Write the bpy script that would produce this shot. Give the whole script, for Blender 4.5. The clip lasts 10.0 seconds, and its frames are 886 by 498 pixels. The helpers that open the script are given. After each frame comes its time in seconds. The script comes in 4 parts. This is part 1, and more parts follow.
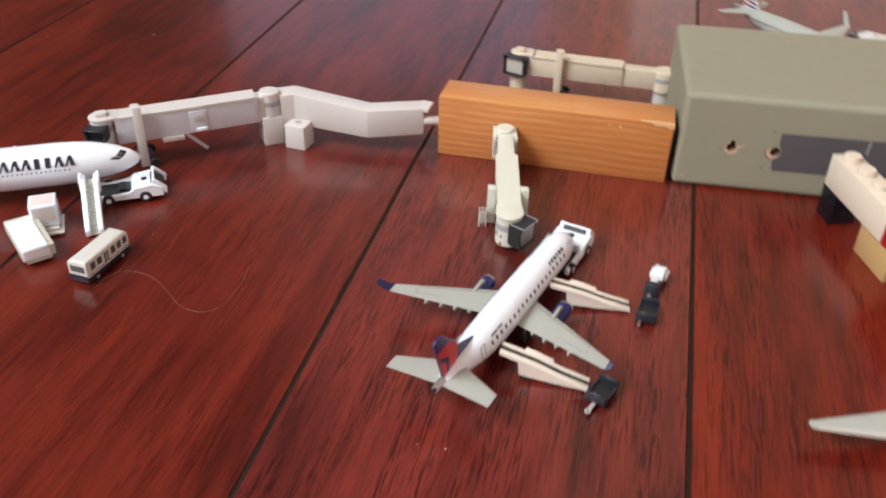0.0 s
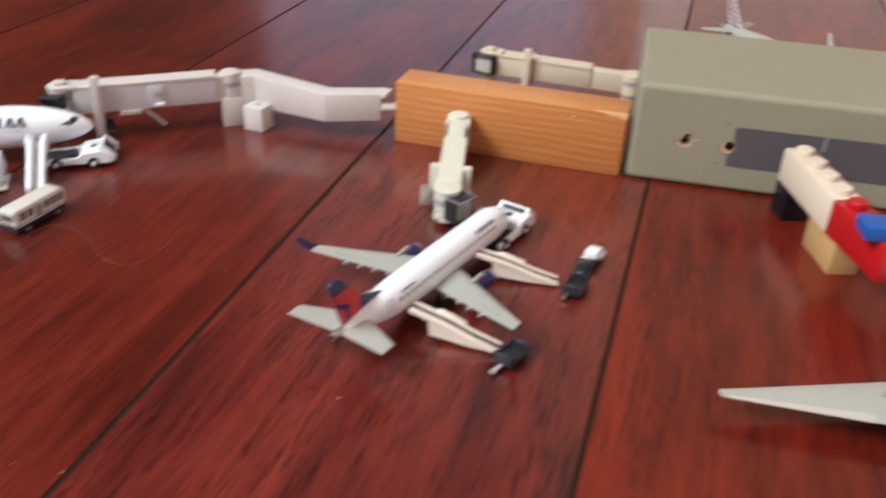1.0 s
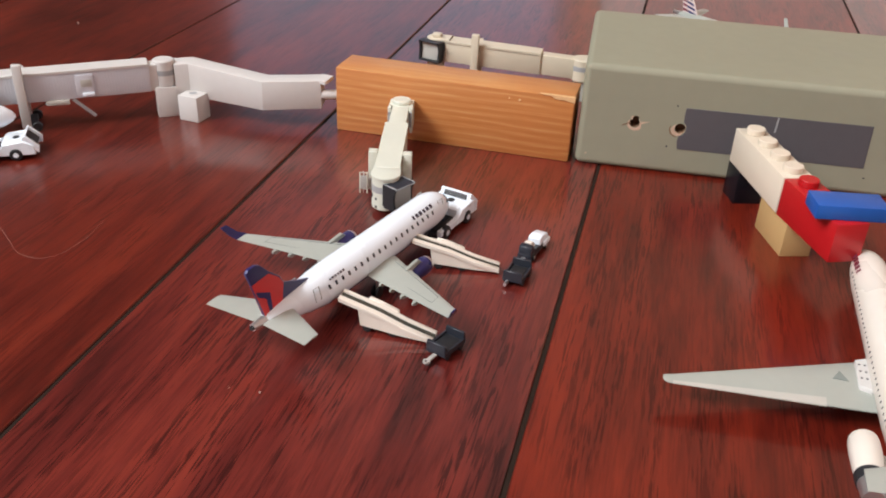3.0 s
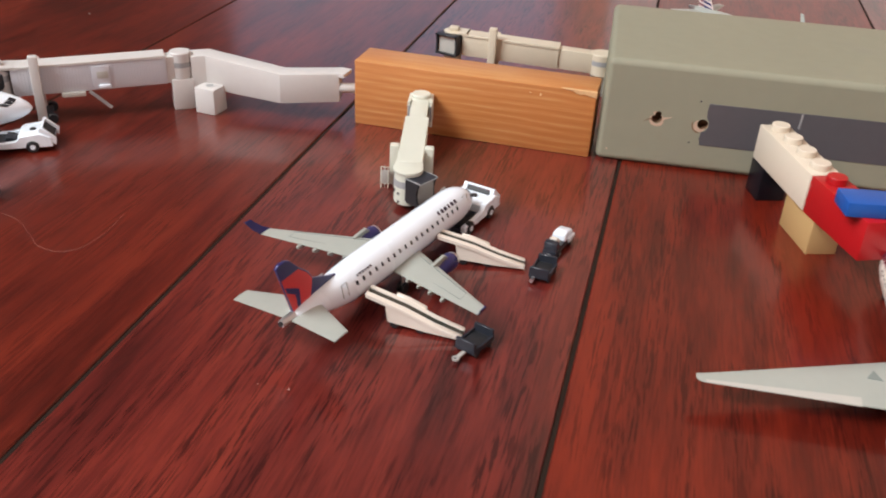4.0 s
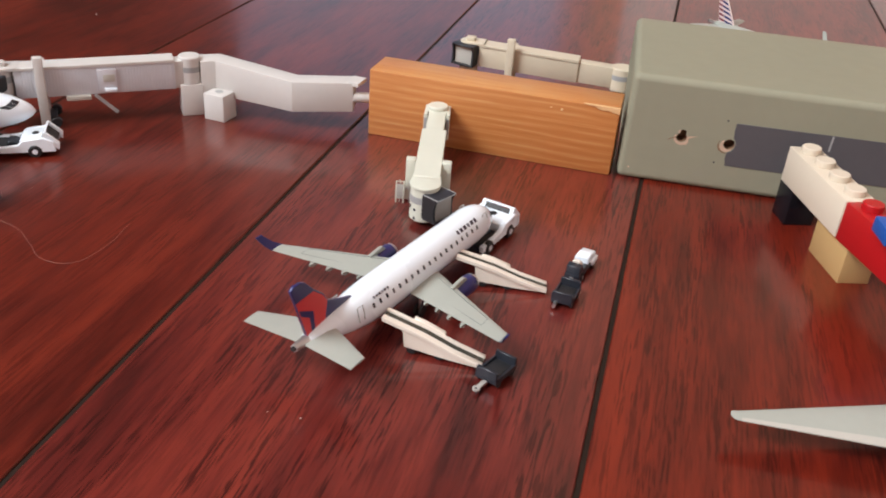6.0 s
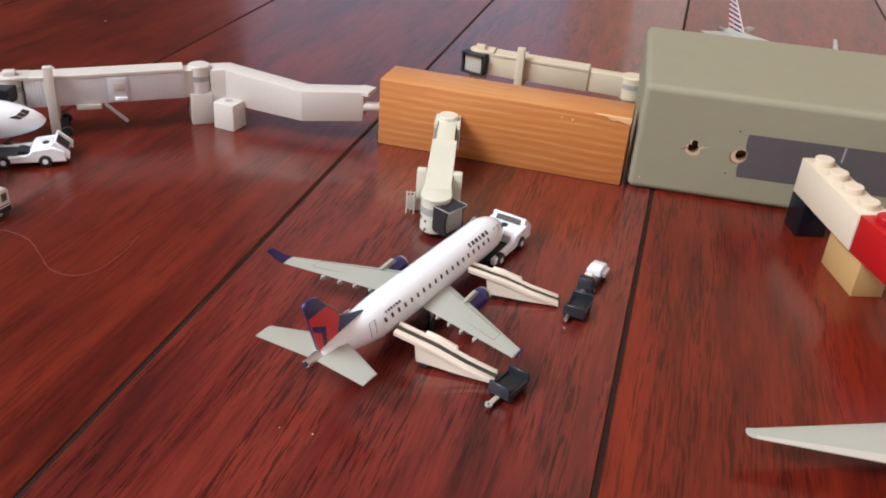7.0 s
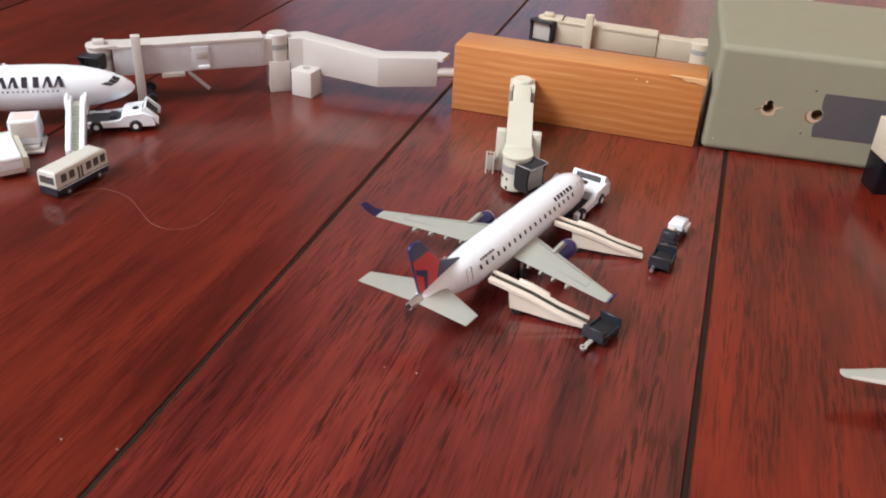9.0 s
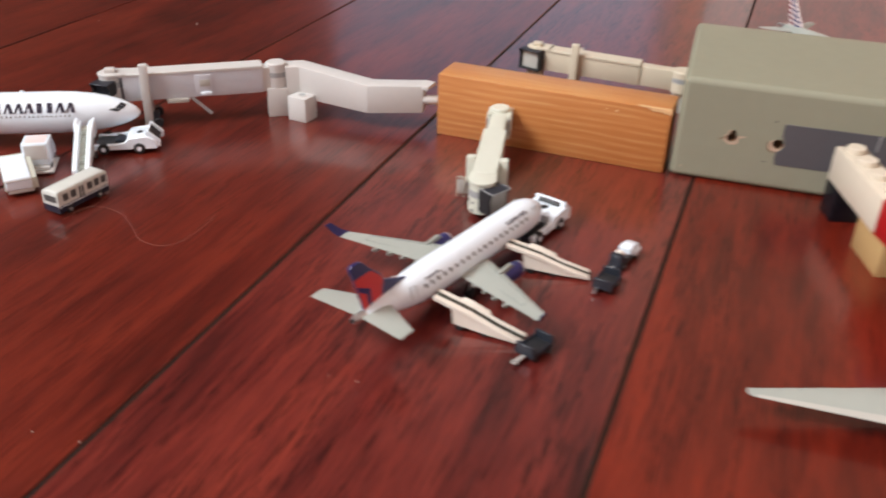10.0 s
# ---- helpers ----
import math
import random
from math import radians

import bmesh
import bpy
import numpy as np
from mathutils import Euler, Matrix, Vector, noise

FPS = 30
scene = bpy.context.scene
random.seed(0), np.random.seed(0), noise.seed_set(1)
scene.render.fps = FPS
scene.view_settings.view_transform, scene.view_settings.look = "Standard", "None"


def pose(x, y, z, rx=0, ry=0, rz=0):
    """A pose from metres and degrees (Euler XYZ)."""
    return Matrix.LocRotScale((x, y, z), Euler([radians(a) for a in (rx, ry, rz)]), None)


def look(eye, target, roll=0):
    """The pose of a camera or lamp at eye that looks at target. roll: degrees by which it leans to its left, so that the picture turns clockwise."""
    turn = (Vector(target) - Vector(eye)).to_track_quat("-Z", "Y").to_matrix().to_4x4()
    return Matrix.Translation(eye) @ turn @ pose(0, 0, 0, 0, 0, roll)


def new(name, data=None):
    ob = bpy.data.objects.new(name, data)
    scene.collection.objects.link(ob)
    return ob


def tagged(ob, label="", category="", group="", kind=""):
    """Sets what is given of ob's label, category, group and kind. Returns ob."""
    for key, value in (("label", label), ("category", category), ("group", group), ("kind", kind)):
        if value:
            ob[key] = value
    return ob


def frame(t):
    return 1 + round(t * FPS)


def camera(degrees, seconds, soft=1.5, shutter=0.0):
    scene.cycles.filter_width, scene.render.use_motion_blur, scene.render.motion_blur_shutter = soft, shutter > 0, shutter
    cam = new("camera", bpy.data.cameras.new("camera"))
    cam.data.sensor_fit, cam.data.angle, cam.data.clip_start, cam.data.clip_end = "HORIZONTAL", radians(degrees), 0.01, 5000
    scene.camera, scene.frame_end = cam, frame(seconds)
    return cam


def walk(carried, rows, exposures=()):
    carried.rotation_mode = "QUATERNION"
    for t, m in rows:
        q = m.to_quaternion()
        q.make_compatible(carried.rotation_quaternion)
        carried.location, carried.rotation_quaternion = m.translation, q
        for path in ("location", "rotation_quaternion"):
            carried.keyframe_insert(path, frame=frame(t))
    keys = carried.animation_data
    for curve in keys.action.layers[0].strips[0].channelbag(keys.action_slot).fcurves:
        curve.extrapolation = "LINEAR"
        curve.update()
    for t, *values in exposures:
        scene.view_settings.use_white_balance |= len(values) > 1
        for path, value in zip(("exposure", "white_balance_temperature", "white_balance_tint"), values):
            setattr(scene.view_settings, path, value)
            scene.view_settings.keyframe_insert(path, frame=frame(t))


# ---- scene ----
cam = camera(53.06, 10.0, soft=1.9, shutter=0.5)
PATH = [
    (0, (0.06023, -0.25307, 0.13667), (0.0161, -0.0588, 0.0029), 1.6),
    (0.1, (0.06340, -0.24968, 0.13771), (0.0154, -0.0561, 0.0044), 3.1),
    (0.2, (0.06758, -0.24566, 0.13527), (0.0187, -0.0510, 0.0036), 4.8),
    (0.3, (0.07158, -0.24429, 0.13352), (0.0245, -0.0493, 0.0018), 5.6),
    (0.4, (0.07416, -0.24486, 0.12919), (0.0260, -0.0499, -0.0023), 5.4),
    (0.5, (0.07236, -0.24628, 0.12871), (0.0233, -0.0521, -0.0036), 5.8),
    (0.6, (0.07196, -0.24937, 0.12479), (0.0196, -0.0551, -0.0059), 5.4),
    (0.7, (0.07271, -0.25110, 0.12073), (0.0179, -0.0577, -0.0102), 5.1),
    (0.8, (0.07678, -0.25279, 0.11784), (0.0191, -0.0591, -0.0113), 4.3),
    (0.9, (0.08137, -0.25550, 0.11495), (0.0248, -0.0575, -0.0081), 3.8),
    (1, (0.08871, -0.25490, 0.11611), (0.0335, -0.0549, -0.0043), 2.9),
    (1.1, (0.09386, -0.25302, 0.11799), (0.0409, -0.0514, -0.0008), 2.6),
    (1.2, (0.10056, -0.25161, 0.12036), (0.0473, -0.0489, 0.0034), 2.3),
    (1.3, (0.10121, -0.25183, 0.12257), (0.0517, -0.0473, 0.0073), 3.1),
    (1.5, (0.10228, -0.25080, 0.12298), (0.0524, -0.0452, 0.0097), 2.5),
    (1.6, (0.09970, -0.25072, 0.12065), (0.0491, -0.0453, 0.0072), 2.3),
    (1.7, (0.09660, -0.25146, 0.11793), (0.0448, -0.0467, 0.0038), 2.0),
    (1.8, (0.09317, -0.25358, 0.11624), (0.0405, -0.0493, 0.0016), 2.0),
    (2, (0.09046, -0.25408, 0.11170), (0.0367, -0.0510, -0.0045), 1.9),
    (2.2, (0.09171, -0.25263, 0.11028), (0.0386, -0.0506, -0.0080), 2.1),
    (2.5, (0.09423, -0.24829, 0.10728), (0.0432, -0.0458, -0.0110), 2.5),
    (2.6, (0.09516, -0.24633, 0.10722), (0.0446, -0.0441, -0.0116), 2.5),
    (2.7, (0.09655, -0.24535, 0.10751), (0.0467, -0.0429, -0.0112), 2.6),
    (3.8, (0.09245, -0.24694, 0.10649), (0.0436, -0.0450, -0.0133), 3.0),
    (3.9, (0.09146, -0.24651, 0.10675), (0.0430, -0.0449, -0.0137), 3.1),
    (4, (0.08965, -0.24541, 0.10652), (0.0412, -0.0436, -0.0137), 3.2),
    (4.2, (0.08783, -0.24477, 0.10728), (0.0395, -0.0430, -0.0132), 3.4),
    (4.5, (0.08969, -0.24400, 0.10606), (0.0416, -0.0422, -0.0145), 3.8),
    (4.7, (0.08824, -0.24410, 0.10500), (0.0403, -0.0422, -0.0154), 4.0),
    (5, (0.08228, -0.24124, 0.10558), (0.0333, -0.0390, -0.0142), 4.2),
    (5.2, (0.08189, -0.23944, 0.10368), (0.0329, -0.0368, -0.0155), 4.4),
    (5.5, (0.08557, -0.23624, 0.10570), (0.0376, -0.0336, -0.0136), 4.7),
    (5.7, (0.08560, -0.23643, 0.10623), (0.0375, -0.0335, -0.0126), 4.6),
    (6, (0.08283, -0.23779, 0.10462), (0.0346, -0.0349, -0.0142), 4.6),
    (6.1, (0.08194, -0.23713, 0.10476), (0.0336, -0.0342, -0.0139), 4.6),
    (6.2, (0.08210, -0.23731, 0.10638), (0.0329, -0.0347, -0.0125), 4.5),
    (7.3, (0.07998, -0.23620, 0.10606), (0.0301, -0.0335, -0.0124), 4.6),
    (7.4, (0.07969, -0.23633, 0.10514), (0.0292, -0.0340, -0.0136), 4.5),
    (7.5, (0.07936, -0.23758, 0.10382), (0.0287, -0.0353, -0.0150), 4.5),
    (7.7, (0.07884, -0.23978, 0.10267), (0.0279, -0.0380, -0.0169), 4.5),
    (8, (0.08016, -0.23947, 0.10410), (0.0284, -0.0381, -0.0157), 4.4),
    (8.2, (0.08026, -0.24044, 0.10455), (0.0280, -0.0392, -0.0152), 4.3),
    (8.5, (0.07936, -0.24406, 0.10226), (0.0254, -0.0439, -0.0186), 3.9),
    (8.7, (0.07538, -0.24765, 0.10046), (0.0197, -0.0482, -0.0208), 3.5),
    (8.8, (0.07289, -0.24777, 0.10009), (0.0164, -0.0488, -0.0216), 3.5),
    (9, (0.07253, -0.24778, 0.10155), (0.0143, -0.0493, -0.0203), 3.1),
    (9.2, (0.07448, -0.24827, 0.10259), (0.0151, -0.0502, -0.0193), 2.9),
    (9.3, (0.07547, -0.24864, 0.10355), (0.0149, -0.0512, -0.0189), 2.5),
    (9.5, (0.07655, -0.24925, 0.10531), (0.0139, -0.0514, -0.0152), 1.4),
    (9.6, (0.07949, -0.25012, 0.10558), (0.0142, -0.0530, -0.0148), 1.2),
    (9.7, (0.08214, -0.25079, 0.10534), (0.0132, -0.0551, -0.0154), 1.2),
    (9.8, (0.08636, -0.24917, 0.10674), (0.0136, -0.0551, -0.0145), 1.2),
    (9.9, (0.09053, -0.25011, 0.10901), (0.0178, -0.0552, -0.0107), 1.7),
    (10, (0.09693, -0.25242, 0.11183), (0.0249, -0.0572, -0.0077), 2.1),
]
walk(cam, [(t, look(eye, target, roll)) for t, eye, target, roll in PATH])

# ---- light ----
world = bpy.data.worlds.new("world")
scene.world = world
world.use_nodes = True
wn = world.node_tree
sky = wn.nodes.new("ShaderNodeTexSky")
sky.sky_type, sky.sun_disc = "NISHITA", False
sky.sun_elevation, sky.sun_rotation = radians(38), radians(250)
wn.nodes["Background"].inputs[1].default_value = 0.12
wn.links.new(sky.outputs[0], wn.nodes["Background"].inputs[0])


def area(name, m, sx, sy, watts, colour):
    d = bpy.data.lights.new(name, "AREA")
    d.shape, d.size, d.size_y, d.energy, d.color = "RECTANGLE", sx, sy, watts, colour
    ob = new(name, d)
    ob.matrix_world = m
    return ob


# daylight through two unseen windows, inferred from shadows (west) and floor reflections (north)
area("window_light_west", look((-1.24, -1.15, 1.70), (0.0, -0.1, 0.7)), 1.3, 1.1, 102, (0.87, 0.915, 0.95))
area("window_light_north", look((-0.80, 2.38, 0.62), (-0.8, 0.0, 0.62)), 1.1, 0.9, 0.5, (1.0, 0.76, 0.76))
# warm fill added from the east, where no source is known
area("fill_light_east", look((2.42, -0.95, 1.5), (0.1, 0.0, 0.0)), 1.5, 1.2, 14, (1.0, 0.88, 0.80))
scene.view_settings.exposure = 0.0

# ---- materials ----


def mat(name, col, rough=0.4, metal=0.0, var=0.08, scale=250.0, bump=0.05, coat=0.0, spec=0.5, stain=0.0, stain_col=(0.2, 0.18, 0.15), random_by=0.0):
    m = bpy.data.materials.new(name)
    m.use_nodes = True
    nt = m.node_tree
    b = nt.nodes["Principled BSDF"]
    co = nt.nodes.new("ShaderNodeTexCoord")
    fine = nt.nodes.new("ShaderNodeTexNoise")
    fine.inputs["Scale"].default_value, fine.inputs["Detail"].default_value = scale, 5
    wide = nt.nodes.new("ShaderNodeTexNoise")
    wide.inputs["Scale"].default_value, wide.inputs["Detail"].default_value = scale / 9, 3
    mix = nt.nodes.new("ShaderNodeMix")
    mix.data_type = "RGBA"
    dark = tuple(c * (1 - 2.2 * var) for c in col)
    lite = tuple(min(1, c * (1 + 1.6 * var)) for c in col)
    mix.inputs[6].default_value, mix.inputs[7].default_value = (*dark, 1), (*lite, 1)
    add = nt.nodes.new("ShaderNodeMath")
    add.operation = "ADD"
    half = nt.nodes.new("ShaderNodeMath")
    half.operation = "MULTIPLY"
    half.inputs[1].default_value = 0.5
    for n in (fine, wide):
        nt.links.new(co.outputs["Object"], n.inputs["Vector"])
    nt.links.new(fine.outputs["Fac"], add.inputs[0])
    nt.links.new(wide.outputs["Fac"], add.inputs[1])
    nt.links.new(add.outputs[0], half.inputs[0])
    nt.links.new(half.outputs[0], mix.inputs[0])
    out = mix.outputs[2]
    if stain:
        ramp = nt.nodes.new("ShaderNodeValToRGB")
        ramp.color_ramp.elements[0].position, ramp.color_ramp.elements[1].position = 0.58, 0.75
        sn = nt.nodes.new("ShaderNodeTexNoise")
        sn.inputs["Scale"].default_value, sn.inputs["Detail"].default_value = scale / 3, 7
        nt.links.new(co.outputs["Object"], sn.inputs["Vector"])
        nt.links.new(sn.outputs["Fac"], ramp.inputs[0])
        mul = nt.nodes.new("ShaderNodeMath")
        mul.operation = "MULTIPLY"
        mul.inputs[1].default_value = stain
        nt.links.new(ramp.outputs[0], mul.inputs[0])
        mix2 = nt.nodes.new("ShaderNodeMix")
        mix2.data_type = "RGBA"
        mix2.inputs[7].default_value = (*stain_col, 1)
        nt.links.new(out, mix2.inputs[6])
        nt.links.new(mul.outputs[0], mix2.inputs[0])
        out = mix2.outputs[2]
    nt.links.new(out, b.inputs["Base Color"])
    rr = nt.nodes.new("ShaderNodeMapRange")
    rr.inputs[3].default_value, rr.inputs[4].default_value = max(0.02, rough - 0.1), min(1, rough + 0.1)
    nt.links.new(wide.outputs["Fac"], rr.inputs[0])
    nt.links.new(rr.outputs[0], b.inputs["Roughness"])
    b.inputs["Metallic"].default_value, b.inputs["Coat Weight"].default_value = metal, coat
    b.inputs["Coat Roughness"].default_value = 0.12
    b.inputs["Specular IOR Level"].default_value = spec
    if bump:
        bn = nt.nodes.new("ShaderNodeBump")
        bn.inputs["Strength"].default_value, bn.inputs["Distance"].default_value = bump, 0.0004
        nt.links.new(fine.outputs["Fac"], bn.inputs["Height"])
        nt.links.new(bn.outputs[0], b.inputs["Normal"])
    return m


def pine_wood(name, top, period):
    """Varnished pine with the grain along x, banded parallel to its top face and phased to make that face pale."""
    m = bpy.data.materials.new(name)
    m.use_nodes = True
    nt = m.node_tree
    b = nt.nodes["Principled BSDF"]
    co = nt.nodes.new("ShaderNodeTexCoord")

    def layer(scales, detail):
        mp = nt.nodes.new("ShaderNodeMapping")
        mp.inputs["Scale"].default_value = scales
        n = nt.nodes.new("ShaderNodeTexNoise")
        n.inputs["Scale"].default_value, n.inputs["Detail"].default_value = 1.0, detail
        nt.links.new(co.outputs["Object"], mp.inputs[0])
        nt.links.new(mp.outputs[0], n.inputs["Vector"])
        return n.outputs["Fac"]

    def maths(op, first, second=0.0, third=0.0):
        n = nt.nodes.new("ShaderNodeMath")
        n.operation = op
        for socket, value in zip(n.inputs, (first, second, third)):
            if isinstance(value, float):
                socket.default_value = value
            else:
                nt.links.new(value, socket)
        return n.outputs[0]

    sep = nt.nodes.new("ShaderNodeSeparateXYZ")
    nt.links.new(co.outputs["Object"], sep.inputs[0])
    turn = 2 * math.pi / period
    bend = maths("MULTIPLY", maths("SUBTRACT", layer((26, 60, 90), 3), 0.5), 1.5 * period * turn)
    wave = maths("SINE", maths("ADD", maths("MULTIPLY_ADD", sep.outputs["Z"], turn, math.pi / 2 - turn * top), bend))
    swell = layer((60, 160, 420), 3)
    fine = layer((55, 1900, 1900), 5)
    tone = maths("MULTIPLY_ADD", maths("MULTIPLY", wave, swell), 0.125, 0.29)
    tone = maths("ADD", tone, maths("MULTIPLY_ADD", fine, 0.34, maths("MULTIPLY", layer((18, 40, 60), 2), 0.16)))
    ramp = nt.nodes.new("ShaderNodeValToRGB")
    els = ramp.color_ramp.elements
    els[0].position, els[0].color = 0.36, (0.405, 0.134, 0.032, 1)
    els[1].position, els[1].color = 0.68, (0.565, 0.282, 0.102, 1)
    els.new(0.48).color = (0.465, 0.168, 0.044, 1)
    els.new(0.57).color = (0.50, 0.196, 0.056, 1)
    nt.links.new(tone, ramp.inputs[0])
    nt.links.new(ramp.outputs[0], b.inputs["Base Color"])
    b.inputs["Roughness"].default_value, b.inputs["Coat Weight"].default_value, b.inputs["Coat Roughness"].default_value = 0.5, 0.25, 0.3
    bn = nt.nodes.new("ShaderNodeBump")
    bn.inputs["Strength"].default_value, bn.inputs["Distance"].default_value = 0.15, 0.0004
    nt.links.new(fine, bn.inputs["Height"])
    nt.links.new(bn.outputs[0], b.inputs["Normal"])
    return m


def floor_wood(name, k, brown, rose, strokes, coat):
    """Varnished mahogany with its grain along y: k its depth, brown and rose its shift away from red, strokes the weight of the dark pores, coat the varnish."""
    m = bpy.data.materials.new(name)
    m.use_nodes = True
    nt = m.node_tree
    b = nt.nodes["Principled BSDF"]
    co, info = nt.nodes.new("ShaderNodeTexCoord"), nt.nodes.new("ShaderNodeObjectInfo")
    shift = nt.nodes.new("ShaderNodeVectorMath")
    shift.operation = "SCALE"
    shift.inputs[0].default_value = (3.7, 1.9, 2.3)
    base = nt.nodes.new("ShaderNodeVectorMath")
    base.operation = "ADD"
    nt.links.new(info.outputs["Random"], shift.inputs["Scale"])
    nt.links.new(co.outputs["Object"], base.inputs[0])
    nt.links.new(shift.outputs[0], base.inputs[1])

    def layer(across, length, detail, distort=0.0):
        mp = nt.nodes.new("ShaderNodeMapping")
        mp.inputs["Scale"].default_value = (across, length, across)
        n = nt.nodes.new("ShaderNodeTexNoise")
        n.inputs["Scale"].default_value, n.inputs["Detail"].default_value, n.inputs["Distortion"].default_value = 1.0, detail, distort
        nt.links.new(base.outputs[0], mp.inputs[0])
        nt.links.new(mp.outputs[0], n.inputs["Vector"])
        return n.outputs["Fac"]

    def sums(pairs):
        last = None
        for socket, w in pairs:
            n = nt.nodes.new("ShaderNodeMath")
            n.operation = "MULTIPLY_ADD"
            n.inputs[1].default_value, n.inputs[2].default_value = w, 0.0
            nt.links.new(socket, n.inputs[0])
            if last:
                nt.links.new(last, n.inputs[2])
            last = n.outputs[0]
        return last

    def limits(socket, lo, hi, a, c):
        n = nt.nodes.new("ShaderNodeMapRange")
        n.inputs[1].default_value, n.inputs[2].default_value, n.inputs[3].default_value, n.inputs[4].default_value = lo, hi, a, c
        nt.links.new(socket, n.inputs[0])
        return n.outputs[0]

    band, cloud, fine = layer(210, 26, 5, 0.15), layer(30, 8, 2, 0.1), layer(1000, 80, 4)
    ramp = nt.nodes.new("ShaderNodeValToRGB")
    els = ramp.color_ramp.elements
    tones = [(0.35, (0.040, 0.0042, 0.0046)), (0.44, (0.094, 0.0084, 0.0080)), (0.53, (0.146, 0.0142, 0.0120)), (0.65, (0.196, 0.0205, 0.0150))]
    for e, (p, c) in zip([els[0], els[1]], (tones[0], tones[-1])):
        e.position, e.color = p, (c[0] * k, c[1] * k * brown, c[2] * k * rose, 1)
    for p, c in tones[1:-1]:
        els.new(p).color = (c[0] * k, c[1] * k * brown, c[2] * k * rose, 1)
    nt.links.new(sums([(band, 0.42), (cloud, 0.36), (fine, 0.22)]), ramp.inputs[0])
    both = nt.nodes.new("ShaderNodeMath")
    both.operation = "MAXIMUM"
    nt.links.new(limits(layer(2300, 105, 3, 0.1), 0.53, 0.61, 0.0, 1.0), both.inputs[0])
    nt.links.new(limits(layer(1250, 90, 3, 0.1), 0.56, 0.63, 0.0, 1.0), both.inputs[1])
    pore = both.outputs[0]
    gate = limits(layer(180, 26, 4, 0.15), 0.42, 0.58, 0.22, 1.0)
    dark = nt.nodes.new("ShaderNodeMath")
    dark.operation = "MULTIPLY"
    nt.links.new(pore, dark.inputs[0])
    nt.links.new(gate, dark.inputs[1])
    mx = nt.nodes.new("ShaderNodeMix")
    mx.data_type = "RGBA"
    mx.inputs[7].default_value = (0.015 * k, 0.003 * k, 0.003 * k, 1)
    nt.links.new(sums([(dark.outputs[0], strokes)]), mx.inputs[0])
    nt.links.new(ramp.outputs[0], mx.inputs[6])
    nt.links.new(mx.outputs[2], b.inputs["Base Color"])
    # the sheen of the fibres under the varnish takes the wood's colour and fades in its pores
    sheen = nt.nodes.new("ShaderNodeMix")
    sheen.data_type = "RGBA"
    sheen.inputs[6].default_value, sheen.inputs[7].default_value = (1.0, 0.46, 0.42, 1), (0.45, 0.21, 0.20, 1)
    nt.links.new(dark.outputs[0], sheen.inputs[0])
    nt.links.new(sheen.outputs[2], b.inputs["Specular Tint"])
    b.inputs["Roughness"].default_value, b.inputs["Specular IOR Level"].default_value = 0.36, 0.52
    b.inputs["Coat Weight"].default_value, b.inputs["Coat IOR"].default_value = coat, 1.50
    nt.links.new(limits(cloud, 0.35, 0.65, 0.11, 0.18), b.inputs["Coat Roughness"])
    bn = nt.nodes.new("ShaderNodeBump")
    bn.inputs["Strength"].default_value, bn.inputs["Distance"].default_value = 0.03, 0.0004
    nt.links.new(sums([(fine, 0.6), (dark.outputs[0], -0.4)]), bn.inputs["Height"])
    nt.links.new(bn.outputs[0], b.inputs["Normal"])
    return m


M_FLOOR = floor_wood("mahogany_floor", 0.98, 1.36, 1.15, 0.78, 0.88)
M_FLOOR_B = floor_wood("brown_mahogany_floor", 0.90, 0.90, 0.45, 0.58, 0.46)
M_FLOOR_C = floor_wood("soft_mahogany_floor", 0.83, 1.20, 0.75, 0.36, 0.62)
M_GROOVE = mat("groove_dark", (0.020, 0.011, 0.007), 0.8, var=0.25, scale=500, spec=0.2, stain=0.6, stain_col=(0.034, 0.024, 0.016))
M_BLOCK = pine_wood("pine_block", 0.0202, 0.0022)
M_RAW = mat("raw_chipped_wood", (0.56, 0.39, 0.28), 0.8, var=0.15, scale=900, bump=0.4)
M_CHIP = mat("pale_orange_wood", (0.70, 0.42, 0.20), 0.7, var=0.12, scale=900, bump=0.3)
M_GREY = mat("grey_green_paint", (0.268, 0.258, 0.186), 0.66, spec=0.3, var=0.05, scale=220, bump=0.12, stain=0.25, stain_col=(0.25, 0.235, 0.19))
M_PATCH = mat("dark_grey_paint", (0.0893, 0.084, 0.0914), 0.45, var=0.07, scale=300)
M_HOLE = mat("hole_dark", (0.22, 0.12, 0.065), 0.9, var=0.2, scale=900)
M_CREAM = mat("cream_plastic", (0.60, 0.575, 0.55), 0.42, var=0.03, scale=500, stain=0.12, stain_col=(0.5, 0.47, 0.4))
M_IVORY = mat("ivory_plastic", (0.61, 0.535, 0.41), 0.42, var=0.03, scale=500, stain=0.12, stain_col=(0.5, 0.45, 0.36))
M_MINT = mat("greenish_white_plastic", (0.62, 0.625, 0.53), 0.42, var=0.03, scale=500, stain=0.12, stain_col=(0.5, 0.47, 0.38))
M_IVORYPAINT = mat("ivory_enamel", (0.741, 0.679, 0.6), 0.3, var=0.02, scale=400, coat=0.3, stain=0.2, stain_col=(0.6, 0.54, 0.47))
# the cream with shade put in, for recesses and undersides; also the jet's flaps
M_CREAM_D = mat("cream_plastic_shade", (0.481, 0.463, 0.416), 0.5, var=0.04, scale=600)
M_GREYPL = mat("grey_plastic", (0.328, 0.328, 0.328), 0.45, var=0.05, scale=600)
